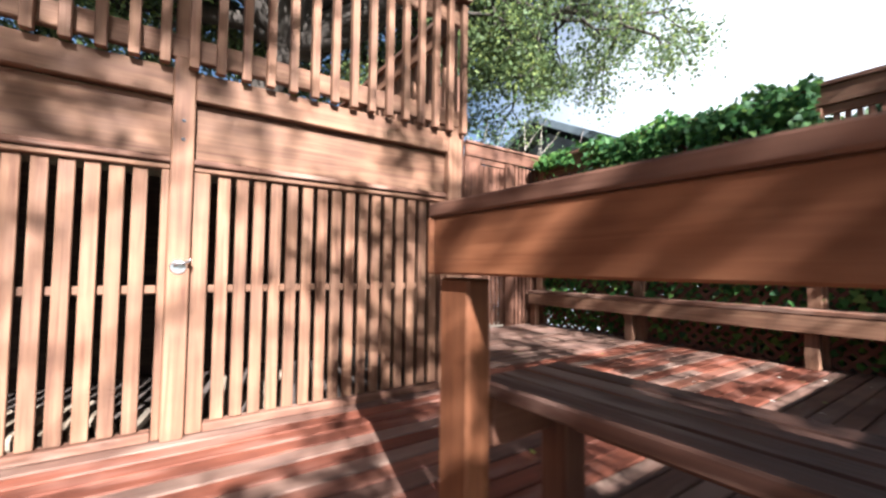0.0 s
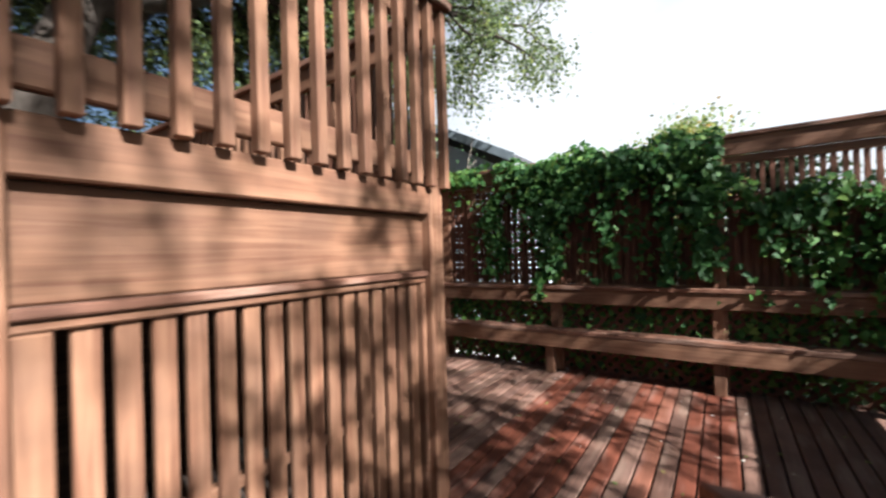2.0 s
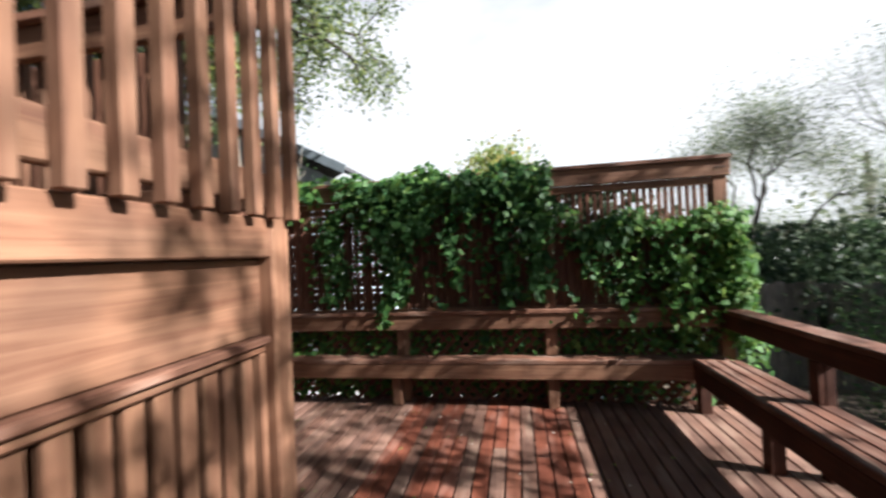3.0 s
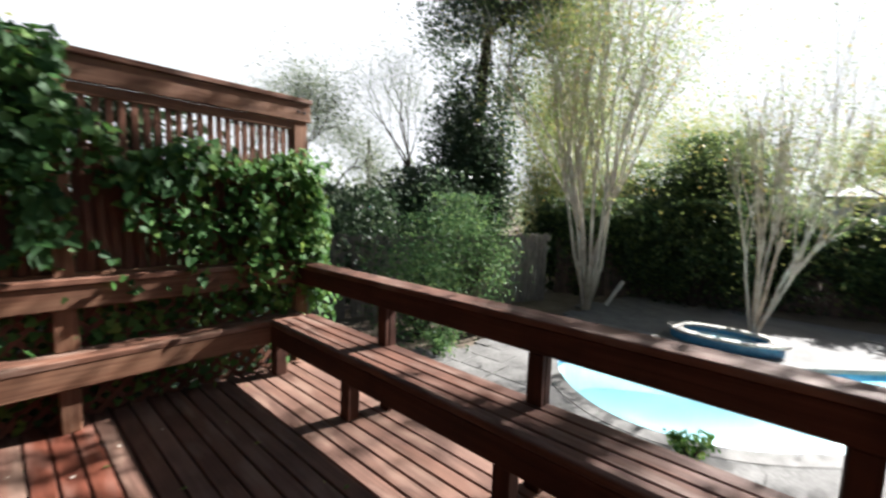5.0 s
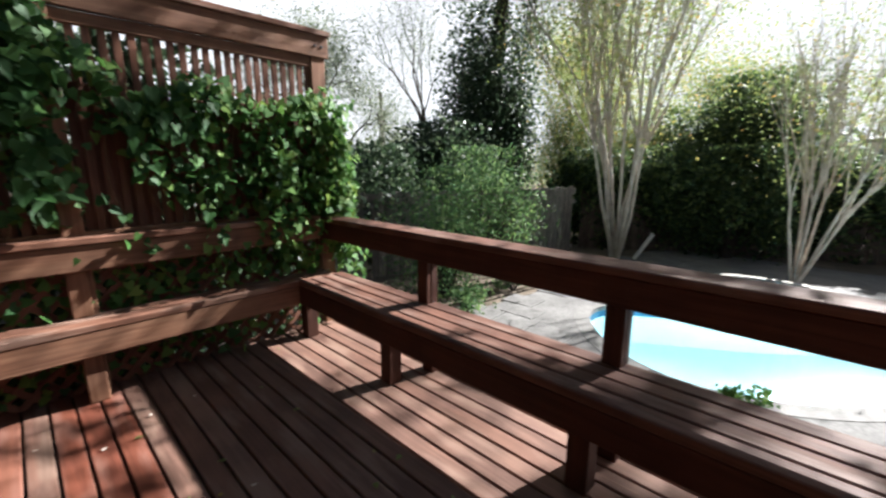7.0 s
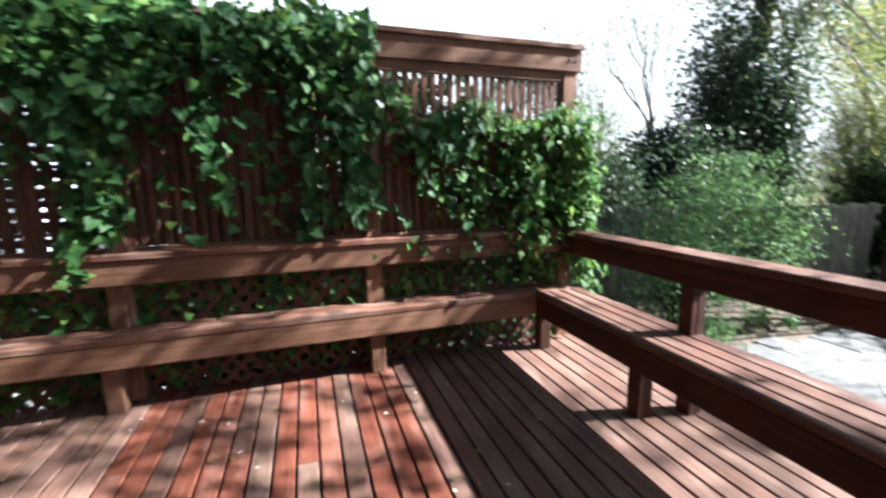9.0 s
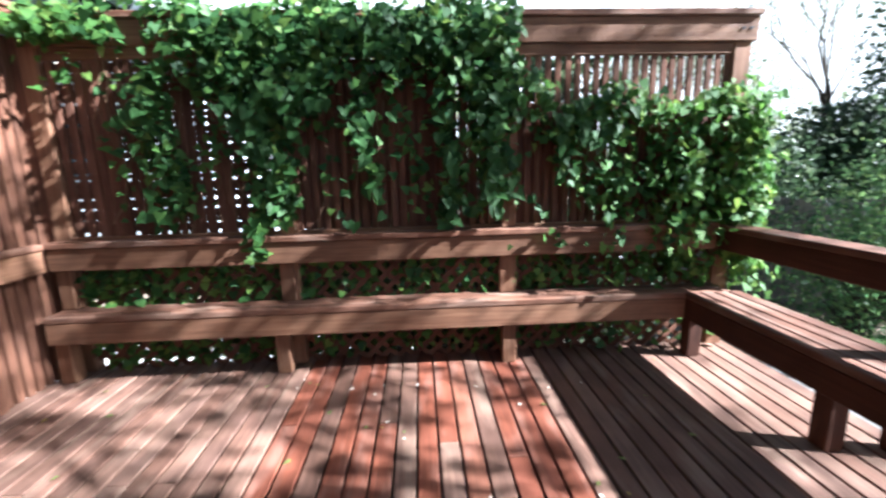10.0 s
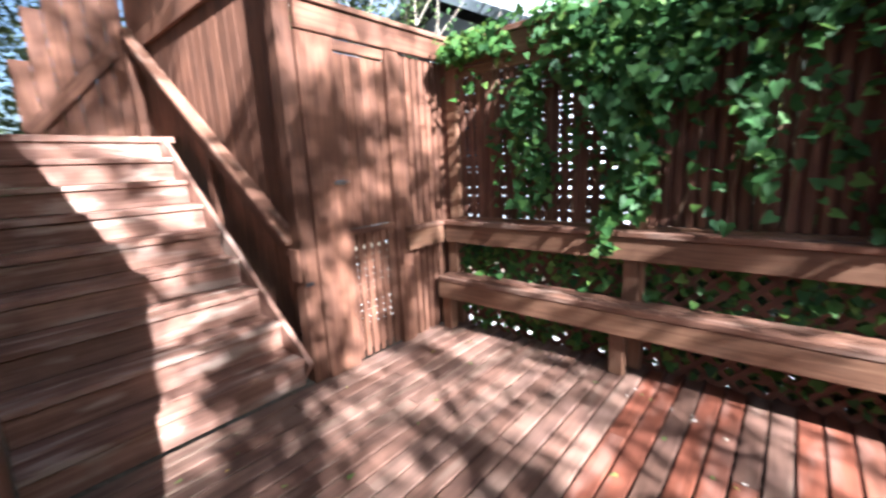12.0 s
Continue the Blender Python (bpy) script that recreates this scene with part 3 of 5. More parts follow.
side_wall = thing("wall_beside_stairs", (3.1, 6, 0), "tall boarded redwood screen beside the stairs", "wall", kind="structure")
k = 0
while 3.86 + 0.142 * k < 6.65:
    slab("board", 3.055, 3.08, 3.86 + 0.142 * k, 3.86 + 0.142 * k + 0.138, 0.0, 3.1 + 0.01 * (k % 3), STAIN_MID, side_wall)
    k += 1
slab("rail", 3.016, 3.053, 3.95, 6.65, 2.48, 2.62, STAIN_MID, side_wall)
slab("rail", 3.016, 3.053, 3.95, 6.65, 0.10, 0.24, STAIN_MID, side_wall)

end_wall = thing("wall_landing", (2.4, 6.7, 1.6), "boarded redwood wall with a sloping rail at the stair head", "wall", kind="structure")
for k in range(6):
    slab("board", 2.175 + 0.145 * k, 2.175 + 0.145 * k + 0.14, 6.72, 6.745, 1.66, (2.35, 2.75, 3.2)[min(k, 2)] + 0.04 * (k % 2), STAIN_MID, end_wall)
beam("sloping_rail", (2.2, 6.69, 1.74), (2.93, 6.69, 2.54), 0.038, 0.11, STAIN_MID, end_wall)
# ---- wall with the gate at the end of the bench ----
GY = 3.75
gate_wall = thing("wall_gate", (3.7, GY + 0.05, 0), "boarded redwood wall with a narrow gate, dappled by sun", "wall", kind="structure")
slab("top_board", 3.042, 4.30, GY - 0.02, GY + 0.018, 2.07, 2.215, STAIN_MID, gate_wall)
slab("cap", 3.042, 4.34, GY - 0.04, GY + 0.07, 2.217, 2.25, STAIN_TOP, gate_wall)
slab("post", 3.69, 3.81, GY - 0.012, GY + 0.028, 0.002, 2.068, STAIN_MID, gate_wall)
slab("wide_board", 3.042, 3.285, GY - 0.006, GY + 0.03, 0.002, 2.068, STAIN_MID, gate_wall)
slab("header", 3.287, 3.688, GY + 0.0, GY + 0.035, 2.0, 2.066, STAIN_MID, gate_wall)
gate = thing("gate_1", (3.5, GY + 0.02, 0.02), "narrow gate of thin vertical redwood boards", "gate", kind="structure")
for k in range(6):
    slab("gate_board", 3.291 + 0.0665 * k, 3.291 + 0.0665 * k + 0.0615, GY + 0.016, GY + 0.038, 0.927, 1.994, STAIN_MID, gate)
    slab("gate_slat", 3.291 + 0.0665 * k, 3.291 + 0.0665 * k + 0.044, GY + 0.016, GY + 0.038, 0.02, 0.923, STAIN_MID, gate)
rg_ = random.Random(12)
for k in range(15):
    slab("back_lath", 3.291, 3.688, GY + 0.040, GY + 0.048, 0.06 + 0.048 * k, 0.06 + 0.048 * k + rg_.uniform(0.037, 0.0475), STAIN_MID, gate, 0)
for lx, lw in ((3.335, 0.012), (3.40, 0.022), (3.462, 0.016), (3.53, 0.013), (3.60, 0.021)):
    slab("back_strip", lx, lx + lw, GY + 0.050, GY + 0.057, 0.06, 0.79, STAIN_MID, gate, 0)
slab("gate_rail", 3.291, 3.688, GY + 0.004, GY + 0.014, 0.885, 0.925, STAIN_MID, gate)
slab("gate_rail", 3.291, 3.688, GY + 0.04, GY + 0.078, 0.80, 0.89, STAIN_MID, gate)
slab("gate_rail", 3.291, 3.688, GY + 0.04, GY + 0.078, 1.80, 1.89, STAIN_MID, gate)
for k in range(7):
    slab("slat", 3.815 + 0.068 * k, 3.815 + 0.068 * k + 0.05, GY + 0.01, GY + 0.04, 0.002, 2.066, STAIN_MID, gate_wall)
for k in range(26):
    slab("back_lath", 3.815, 4.29, GY + 0.042, GY + 0.055, 0.04 + 0.078 * k, 0.04 + 0.078 * k + 0.058, SCREEN, gate_wall)
slab("stop_strip", 3.662, 3.76, GY + 0.03, GY + 0.045, 0.02, 1.994, STAIN_MID, gate_wall, 0.002)
slab("corner_strip", 4.262, 4.335, GY - 0.048, GY + 0.06, 0.002, 2.066, STAIN_MID, gate_wall)
gl = thing("gate_latch", (3.24, GY - 0.008, 1.23), "small steel slide latch on the gate frame", "latch")
slab("plate", 3.215, 3.275, GY - 0.012, GY - 0.008, 1.215, 1.245, STEEL, gl, 0.001)
beam("bolt", (3.20, GY - 0.016, 1.23), (3.30, GY - 0.016, 1.23), 0.009, 0.009, STEEL, gl, 0.002)
hg = thing("strap_hinge", (2.99, 3.757, 0.63), "dark iron strap hinge on the newel block", "hinge")
slab("plate", 2.945, 3.0, 3.757, 3.764, 0.63, 0.652, DARK_METAL, hg, 0.001)

# ---- screen behind the long bench ----
SXF = 4.27
screen = thing("wall_screen", (4.32, 1.5, 0), "tall redwood privacy screen of narrow vertical slats", "screen", kind="structure")
for yc in (2.28, 0.865):
    slab("post", SXF - 0.04, SXF + 0.05, yc - 0.048, yc + 0.048, 0.002, 1.985, STAIN, screen)
slab("end_post", SXF - 0.02, SXF + 0.075, -0.665, -0.555, -0.2, 2.0, STAIN, screen)
slab("corner_post", SXF - 0.02, SXF + 0.06, 3.60, 3.70, 0.002, 2.0, STAIN, screen)
slab("top_beam", SXF - 0.035, SXF + 0.005, -0.69, 3.69, 1.998, 2.14, STAIN, screen)
slab("top_cap", SXF - 0.055, SXF + 0.095, -0.70, 3.70, 2.142, 2.178, STAIN_TOP, screen)
slab("top_trim", SXF - 0.012, SXF + 0.026, -0.553, 3.60, 1.93, 1.996, STAIN, screen)
slab("bottom_trim", SXF - 0.015, SXF + 0.023, -0.553, 3.60, 0.865, 0.90, STAIN, screen)
rs = random.Random(3)
y = -0.55
while y < 3.58:
    if not any(abs(y + 0.016 - c) < 0.07 for c in (2.28, 0.865)):
        slab("slat", SXF + 0.0, SXF + 0.02, y, y + (0.036 if y < 2.28 else rs.uniform(0.034, 0.054)), 0.90, 1.93, SCREEN, screen, 0.002)
    y += 0.0605 + (rs.uniform(-0.012, 0.016) if y > 2.28 else rs.uniform(-0.006, 0.006))
k = 0
z = 0.92
while z < 1.92:
    dense = rs.uniform(0.022, 0.06)
    slab("back_lath", SXF + 0.024, SXF + 0.034, 2.31, 3.6, z, z + dense, SCREEN, screen, 0)
    if rs.uniform(0, 1) < 0.8:
        slab("back_lath", SXF + 0.038, SXF + 0.048, 3.12 + rs.uniform(-0.08, 0.08), 3.6, z + dense - 0.008, z + dense + rs.uniform(0.004, 0.014), SCREEN, screen, 0)
    z += dense + (0.002 if rs.uniform(0, 1) < 0.35 else rs.uniform(0.006, 0.02))
y = -0.52
while y < 2.24:
    slab("back_slat", SXF + 0.024, SXF + 0.04, y, y + 0.057, 0.90, 1.66 if y < 0.8 else 1.93, SCREEN, screen, 0.002)
    y += 0.0605 + rs.uniform(-0.012, 0.012)
slab("back_slat", SXF + 0.058, SXF + 0.07, 1.856, 2.016, 0.90, 1.93, SCREEN, screen, 0.002)
slab("back_lath", SXF + 0.042, SXF + 0.055, -0.55, 2.28, 1.25, 1.31, SCREEN, screen, 0)
for by in (-0.585, -0.635):
    bolt = thing("bolt_head", (SXF - 0.036, by, 2.07), "small dark bolt head in the screen's top beam", "bolt")
    bm = bmesh.new()
    bmesh.ops.create_cone(bm, cap_ends=True, segments=12, radius1=0.011, radius2=0.008, depth=0.008)
    from_bm("head", bm, DARK_METAL, bolt, pose(SXF - 0.0385, by, 2.07, 0, -90, 0))
# crossed lattice below the back rest
lat = thing("lattice", (SXF + 0.03, 1.5, 0.0), "diagonal redwood lattice below the privacy screen", "lattice", kind="structure")
for way in (1, -1):
    y = -1.4
    while y < 3.62:
        y0, y1, z0, z1 = y, y + 0.86, 0.0, 0.86
        if way < 0:
            z0, z1 = 0.86, 0.0
        a0 = max(0.0, (-0.55 - y0) / 0.86)
        a1 = min(1.0, (3.60 - y0) / 0.86)
        if a1 - a0 > 0.05:
            xx = SXF + 0.018 + (0.009 if way > 0 else 0.0)
            beam("lath", (xx, y0 + 0.86 * a0, z0 + (z1 - z0) * a0), (xx, y0 + 0.86 * a1, z0 + (z1 - z0) * a1), 0.008, 0.034, SCREEN, lat, 0, (0, -(z1 - z0), 0.86))
        y += 0.108

# ---- benches ----


def bench(name, label, boards, legs, fascia, stain=None):
    """boards, legs and fascia are lists of limits, of each timber."""
    b = thing(name, (legs[0][0], legs[0][2], 0), label, "bench", kind="")
    for q in boards:
        if len(q) == 6:
            slab("seat_board", *q, STAIN_TOP, b)
        else:
            beam("seat_board", *q, STAIN_TOP, b)
    for q in legs:
        slab("leg", *q, stain or STAIN, b)
    for q in fascia:
        slab("fascia", *q, stain or STAIN, b)
    return b


FX, FY, ST = 4.06, -0.25, 0.447
boards = [(FX - 0.004, FX + 0.085, FY - 0.30, 3.70, ST - 0.038, ST), (FX + 0.092, FX + 0.20, FY - 0.30, 3.70, ST - 0.038, ST)]
legs = []
for yc in (2.335, 0.885, 3.66):
    legs.append((FX + 0.042, FX + 0.13, yc - 0.044, yc + 0.044, 0.002, ST - 0.04))
bench("bench", "long stained redwood bench with deep front board under the screen", boards, legs,
      [(FX, FX + 0.038, FY - 0.036, 3.70, ST - 0.175, ST - 0.04)])
# its back rail on the screen, and the return on the gate wall
back = thing("guard_rail", (4.2, 1.6, 0.7), "deep stained back rail of the long bench", "rail", kind="structure")
slab("rail_board", 4.165, 4.203, -0.50, 3.70, 0.705, 0.842, STAIN, back)
slab("rail_cap", 4.15, 4.253, -0.50, 3.70, 0.844, 0.88, STAIN_TOP, back)
for yc in (2.30, 0.885, 3.655):
    slab("rail_post", 4.205, 4.25, yc - 0.044, yc + 0.044, 0.45, 0.842, STAIN, back)
slab("return_board", 3.765, 4.148, 3.695, 3.733, 0.705, 0.842, STAIN, back)
slab("return_cap", 3.765, 4.148, 3.68, 3.735, 0.844, 0.88, STAIN_TOP, back)

M0, M1 = Vector((1.15, FY)), Vector((0.835, -0.63))


def at_mitre(p, d):
    """Where a line from p along d meets the mitre of the corner seat."""
    e = M1 - M0
    t = ((M0.x - p[0]) * e.y - (M0.y - p[1]) * e.x) / (d[0] * e.y - d[1] * e.x)
    return (p[0] + d[0] * t, p[1] + d[1] * t)


side = []
legs = []
for xc in (4.10, 3.155, 1.985):
    legs.append((xc - 0.044, xc + 0.044, FY - 0.13, FY - 0.042, 0.002, ST - 0.04))
for xc in (3.09, 1.98):
    legs.append((xc - 0.044, xc + 0.044, FY - 0.40, FY - 0.312, 0.002, ST - 0.04))
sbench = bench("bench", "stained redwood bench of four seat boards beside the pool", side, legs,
      [(1.15, FX + 0.002, FY - 0.038, FY - 0.001, ST - 0.175, ST - 0.04)], STAIN_DARK_SHADED)
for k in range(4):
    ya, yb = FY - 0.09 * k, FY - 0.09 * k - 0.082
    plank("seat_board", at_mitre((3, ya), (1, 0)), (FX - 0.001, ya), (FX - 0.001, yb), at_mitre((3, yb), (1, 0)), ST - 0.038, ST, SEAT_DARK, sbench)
RY = -0.52
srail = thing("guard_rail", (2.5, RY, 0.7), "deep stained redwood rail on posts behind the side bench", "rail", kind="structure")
slab("rail_board", 0.86, 4.25, RY - 0.038, RY, 0.70, 0.824, STAIN_DARK_SHADED, srail)
slab("rail_board", 0.86, 4.25, RY - 0.135, RY - 0.097, 0.70, 0.824, STAIN_DARK_SHADED, srail)
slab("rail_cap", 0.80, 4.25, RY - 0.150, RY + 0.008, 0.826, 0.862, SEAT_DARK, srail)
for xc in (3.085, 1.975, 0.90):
    slab("rail_post", xc - 0.04, xc + 0.04, RY - 0.096, RY - 0.04, -0.2, 0.822, STAIN_DARK_SHADED, srail)
    slab("rail_post_face", xc - 0.04, xc + 0.04, RY - 0.038, RY - 0.004, 0.449, 0.698, STAIN_DARK_SHADED, srail)
# west bench, beside the steps
wb0, wb1 = Vector((0.79, -0.6, 0)), Vector((0.735, 0.80, 0))
run = (wb1 - wb0).normalized()
inn = Vector((run.y, -run.x, 0))
wr = thing("guard_rail", (0.72, 0.1, 0.7), "deep stained redwood rail on posts beside the steps", "rail", kind="structure")
up_ = Vector((0, 0, 1))
nw, ne = wb1 - inn * 0.072 - run * 0.02, wb1 + inn * 0.066 + run * 0.09
beam("rail_board", wb0 + inn * 0.03 + up_ * 0.780, wb1 + inn * 0.03 + run * 0.035 + up_ * 0.780, 0.038, 0.142, STAIN_WARM, wr)
beam("rail_board", wb0 - inn * 0.047 + up_ * 0.780, wb1 - inn * 0.047 - run * 0.035 + up_ * 0.780, 0.038, 0.142, STAIN_WARM, wr)
sk = (ne - nw).normalized()
beam("end_board", nw + sk * 0.004 - run * 0.012 + up_ * 0.780, ne - sk * 0.012 - run * 0.012 + up_ * 0.780, 0.022, 0.142, STAIN_WARM, wr, 0.004)
plank("rail_cap", (wb0 + run * 0.06 - inn * 0.075).xy, nw.xy, ne.xy, (wb0 + run * 0.06 + inn * 0.07).xy, 0.852, 0.888, STAIN_TOP, wr)
for s in (0.06, 1.31):
    q = wb0 + run * s - inn * 0.008
    beam("rail_post", q + up_ * -0.2, q + up_ * 0.70, 0.11, 0.075, STAIN_WARM, wr, 0.006, tuple(inn))
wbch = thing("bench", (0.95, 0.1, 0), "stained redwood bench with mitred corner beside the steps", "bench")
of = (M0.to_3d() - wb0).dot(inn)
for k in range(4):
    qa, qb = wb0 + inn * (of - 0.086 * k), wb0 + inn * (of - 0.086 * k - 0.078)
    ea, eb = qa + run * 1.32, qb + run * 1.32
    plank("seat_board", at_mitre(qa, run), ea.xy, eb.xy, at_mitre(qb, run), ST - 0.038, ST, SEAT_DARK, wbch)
beam("fascia", M0.to_3d() + up_ * (ST - 0.108) - inn * 0.02 + run * 0.01, wb0 + inn * (of - 0.02) + run * 1.32 + up_ * (ST - 0.108), 0.036, 0.135, STAIN_MID, wbch)
beam("end_board", wb1 + inn * 0.075 + up_ * (ST - 0.108) - run * 0.09, wb1 + inn * 0.40 + up_ * (ST - 0.108) - run * 0.09, 0.036, 0.135, STAIN_MID, wbch)
for s in (0.45, 1.28):
    q = wb0 + run * s + inn * 0.34
    beam("leg", q + up_ * 0.002, q + up_ * (ST - 0.04), 0.089, 0.089, STAIN_MID, wbch, 0.005, tuple(inn))

# ---- garden: ground, pool, patio ----
POOL = [(4.04, -4.95), (3.45, -4.15), (2.75, -3.72), (2.1, -3.68), (1.4, -3.95), (0.7, -4.6), (-0.2, -5.45), (-1.6, -6.2), (-3.4, -6.8), (-4.6, -8.0), (-4.2, -9.4), (-2.6, -9.9),
        (-0.9, -9.3), (0.5, -7.95), (1.9, -6.75), (3.3, -6.05), (4.0, -5.6)]


def smooth_loop(pts, times=2):
    for _ in range(times):
        out = []
        for i, p in enumerate(pts):
            q = pts[(i + 1) % len(pts)]
            out += [(p[0] * 0.75 + q[0] * 0.25, p[1] * 0.75 + q[1] * 0.25), (p[0] * 0.25 + q[0] * 0.75, p[1] * 0.25 + q[1] * 0.75)]
        pts = out
    return pts


EDGE = smooth_loop(POOL)
EC = Vector((sum(p[0] for p in EDGE) / len(EDGE), sum(p[1] for p in EDGE) / len(EDGE)))


def inside(x, y, loop):
    c = False
    for i, (x0, y0) in enumerate(loop):
        x1, y1 = loop[i - 1]
        if (y0 > y) != (y1 > y) and x < (x1 - x0) * (y - y0) / (y1 - y0) + x0:
            c = not c
    return c


def offset(loop, d):
    n, out = len(loop), []
    for i in range(n):
        a, b = Vector(loop[i - 1]), Vector(loop[(i + 1) % n])
        t = (b - a).normalized()
        out.append((loop[i][0] + t.y * d, loop[i][1] - t.x * d))
    return out


if inside(*offset(EDGE, 0.05)[0], EDGE):
    EDGE = EDGE[::-1]
COPE = offset(EDGE, 0.24)


def sheet(name, outer, inner, z, mat):
    """A flat sheet with a hole."""
    bm = bmesh.new()
    edges = []
    for loop in (outer, inner):
        vs = [bm.verts.new((x, y, z)) for x, y in loop]
        edges += [bm.edges.new((vs[i - 1], vs[i])) for i in range(len(vs))]
    bmesh.ops.triangle_fill(bm, use_beauty=True, edges=edges)
    for f in bm.faces:
        if f.normal.z < 0:
            f.normal_flip()
    return from_bm(name, bm, mat)


ground = sheet("ground", [(-900, -900), (900, -900), (900, 900), (-900, 900)], COPE, GROUND - 0.03, SOIL)
tagged(ground, "leaf-littered brown garden soil", "ground", kind="structure")
bed = sheet("patio_bed", [(-9, -11.4), (4.9, -11.4), (5.2, -5.2), (5.9, -0.8), (-9, -0.8)], COPE, GROUND - 0.012, STONE)
tagged(bed, "grey stone paving bed around the pool", "paving", kind="structure")
n = len(EDGE)
vs, fs = [], []
for (x, y), (u, v) in zip(EDGE, COPE):
    vs += [(x, y, GROUND - 0.08), (x, y, GROUND - 0.006), (u, v, GROUND - 0.006), (u, v, GROUND - 0.08)]
for i in range(n):
    j = (i + 1) % n
    for a in range(3):
        fs.append((4 * i + a, 4 * j + a, 4 * j + a + 1, 4 * i + a + 1))
coping = tagged(raw("pool_coping", vs, fs, COPING), "pale stone coping round the swimming pool", "coping", kind="structure")
vs, fs = [], []
for x, y in EDGE:
    vs += [(x, y, GROUND - 0.08), (x, y, GROUND - 0.26)]
for i in range(n):
    j = (i + 1) % n
    fs.append((2 * i, 2 * j, 2 * j + 1, 2 * i + 1))
tagged(raw("pool_tile_band", vs, fs, TILE), "dark blue tile band at the pool's waterline", "tile band", kind="structure")
vs, fs = [], []
for x, y in EDGE:
    vs += [(x, y, GROUND - 0.26), (x + (EC.x - x) * 0.06, y + (EC.y - y) * 0.06, GROUND - 1.35)]
for i in range(n):
    j = (i + 1) % n
    fs.append((2 * i, 2 * j, 2 * j + 1, 2 * i + 1))
fs.append(tuple(2 * i + 1 for i in range(n)))
tagged(raw("pool_basin", vs, fs, PLASTER), "pale turquoise plastered swimming pool basin", "pool", kind="structure")
water = raw("water", [(x, y, GROUND - 0.16) for x, y in EDGE], [tuple(range(n))], WATER)
water.visible_shadow = False
tagged(water, "still clear turquoise pool water mirroring the sky", "water", kind="structure")

patio = thing("patio", (1.5, -3, GROUND), "grey stone paving round the pool, dappled with shade", "paving", kind="structure")
rp = random.Random(8)
row, y = 0, -0.95
count = 0
while y > -11.2:
    d = 0.45
    x = -6.0 + (0.3 if row % 2 else 0.0)
    while x < 6.4:
        w = rp.choice((0.6, 0.6, 0.75))
        pts = [(x, y), (x + w, y), (x, y - d), (x + w, y - d), (x + w / 2, y - d / 2)]
        far_right = 5.9 - 0.28 * (-y - 1) if y > -5 else 4.8
        if x + w < far_right + 0.6 and not any(inside(px_, py_, COPE) for px_, py_ in pts) and not (y - d < -8.2 and x + w > 0.2 and x < 3.4):
            zt = GROUND + rp.uniform(-0.002, 0.004)
            slab("paver", x + 0.006, x + w - 0.006, y - d + 0.006, y - 0.006, GROUND - 0.045, zt, STONE, patio, 0.006)
            count += 1
        x += w
    y -= d
    row += 1

SPA = Vector((2.15, -7.98))
spa = thing("raised_spa", (SPA.x, SPA.y, GROUND), "low raised spa with flat pale stone rim and blue tile", "spa")


def spa_ring(r0, r1, t0, t1, z0, z1, n=4):
    """A slice of an oval ring between two angles."""
    bm = bmesh.new()
    rows = []
    for i in range(n + 1):
        t = t0 + (t1 - t0) * i / n
        c, d = math.cos(t), 0.55 * math.sin(t)
        rows.append([bm.verts.new((SPA.x + r * c, SPA.y + r * d, z)) for r, z in ((r0, z0), (r1, z0), (r1, z1), (r0, z1))])
    for p, q in zip(rows, rows[1:]):
        for k in range(4):
            bm.faces.new((p[k], p[(k + 1) % 4], q[(k + 1) % 4], q[k]))
    bm.faces.new(rows[0][::-1])
    bm.faces.new(rows[-1])
    bmesh.ops.recalc_face_normals(bm, faces=bm.faces[:])
    return bm


from_bm("spa_wall", spa_ring(0.74, 0.90, 0, 2 * math.pi - 0.01, GROUND - 0.05, GROUND + 0.16, 40), TILE, spa)
rk = random.Random(31)
for i in range(16):
    t = 2 * math.pi * i / 16
    bm = spa_ring(0.70 + rk.uniform(-0.02, 0.02), 0.97 + rk.uniform(-0.03, 0.05), t + 0.012, t + 2 * math.pi / 16 - 0.012, GROUND + 0.162, GROUND + 0.205 + rk.uniform(-0.006, 0.012))
    from_bm("rim_stone", bm, RIM_STONE, spa)
sw = raw("spa_water", [(SPA.x + 0.73 * math.cos(2 * math.pi * i / 32), SPA.y + 0.4 * math.sin(2 * math.pi * i / 32), GROUND + 0.10) for i in range(32)], [tuple(range(32))], WATER, spa)
raw("spa_floor", [(SPA.x + 0.735 * math.cos(2 * math.pi * i / 32), SPA.y + 0.404 * math.sin(2 * math.pi * i / 32), GROUND + 0.02) for i in range(32)], [tuple(range(32))], PLASTER, spa)

# ---- garden fences ----


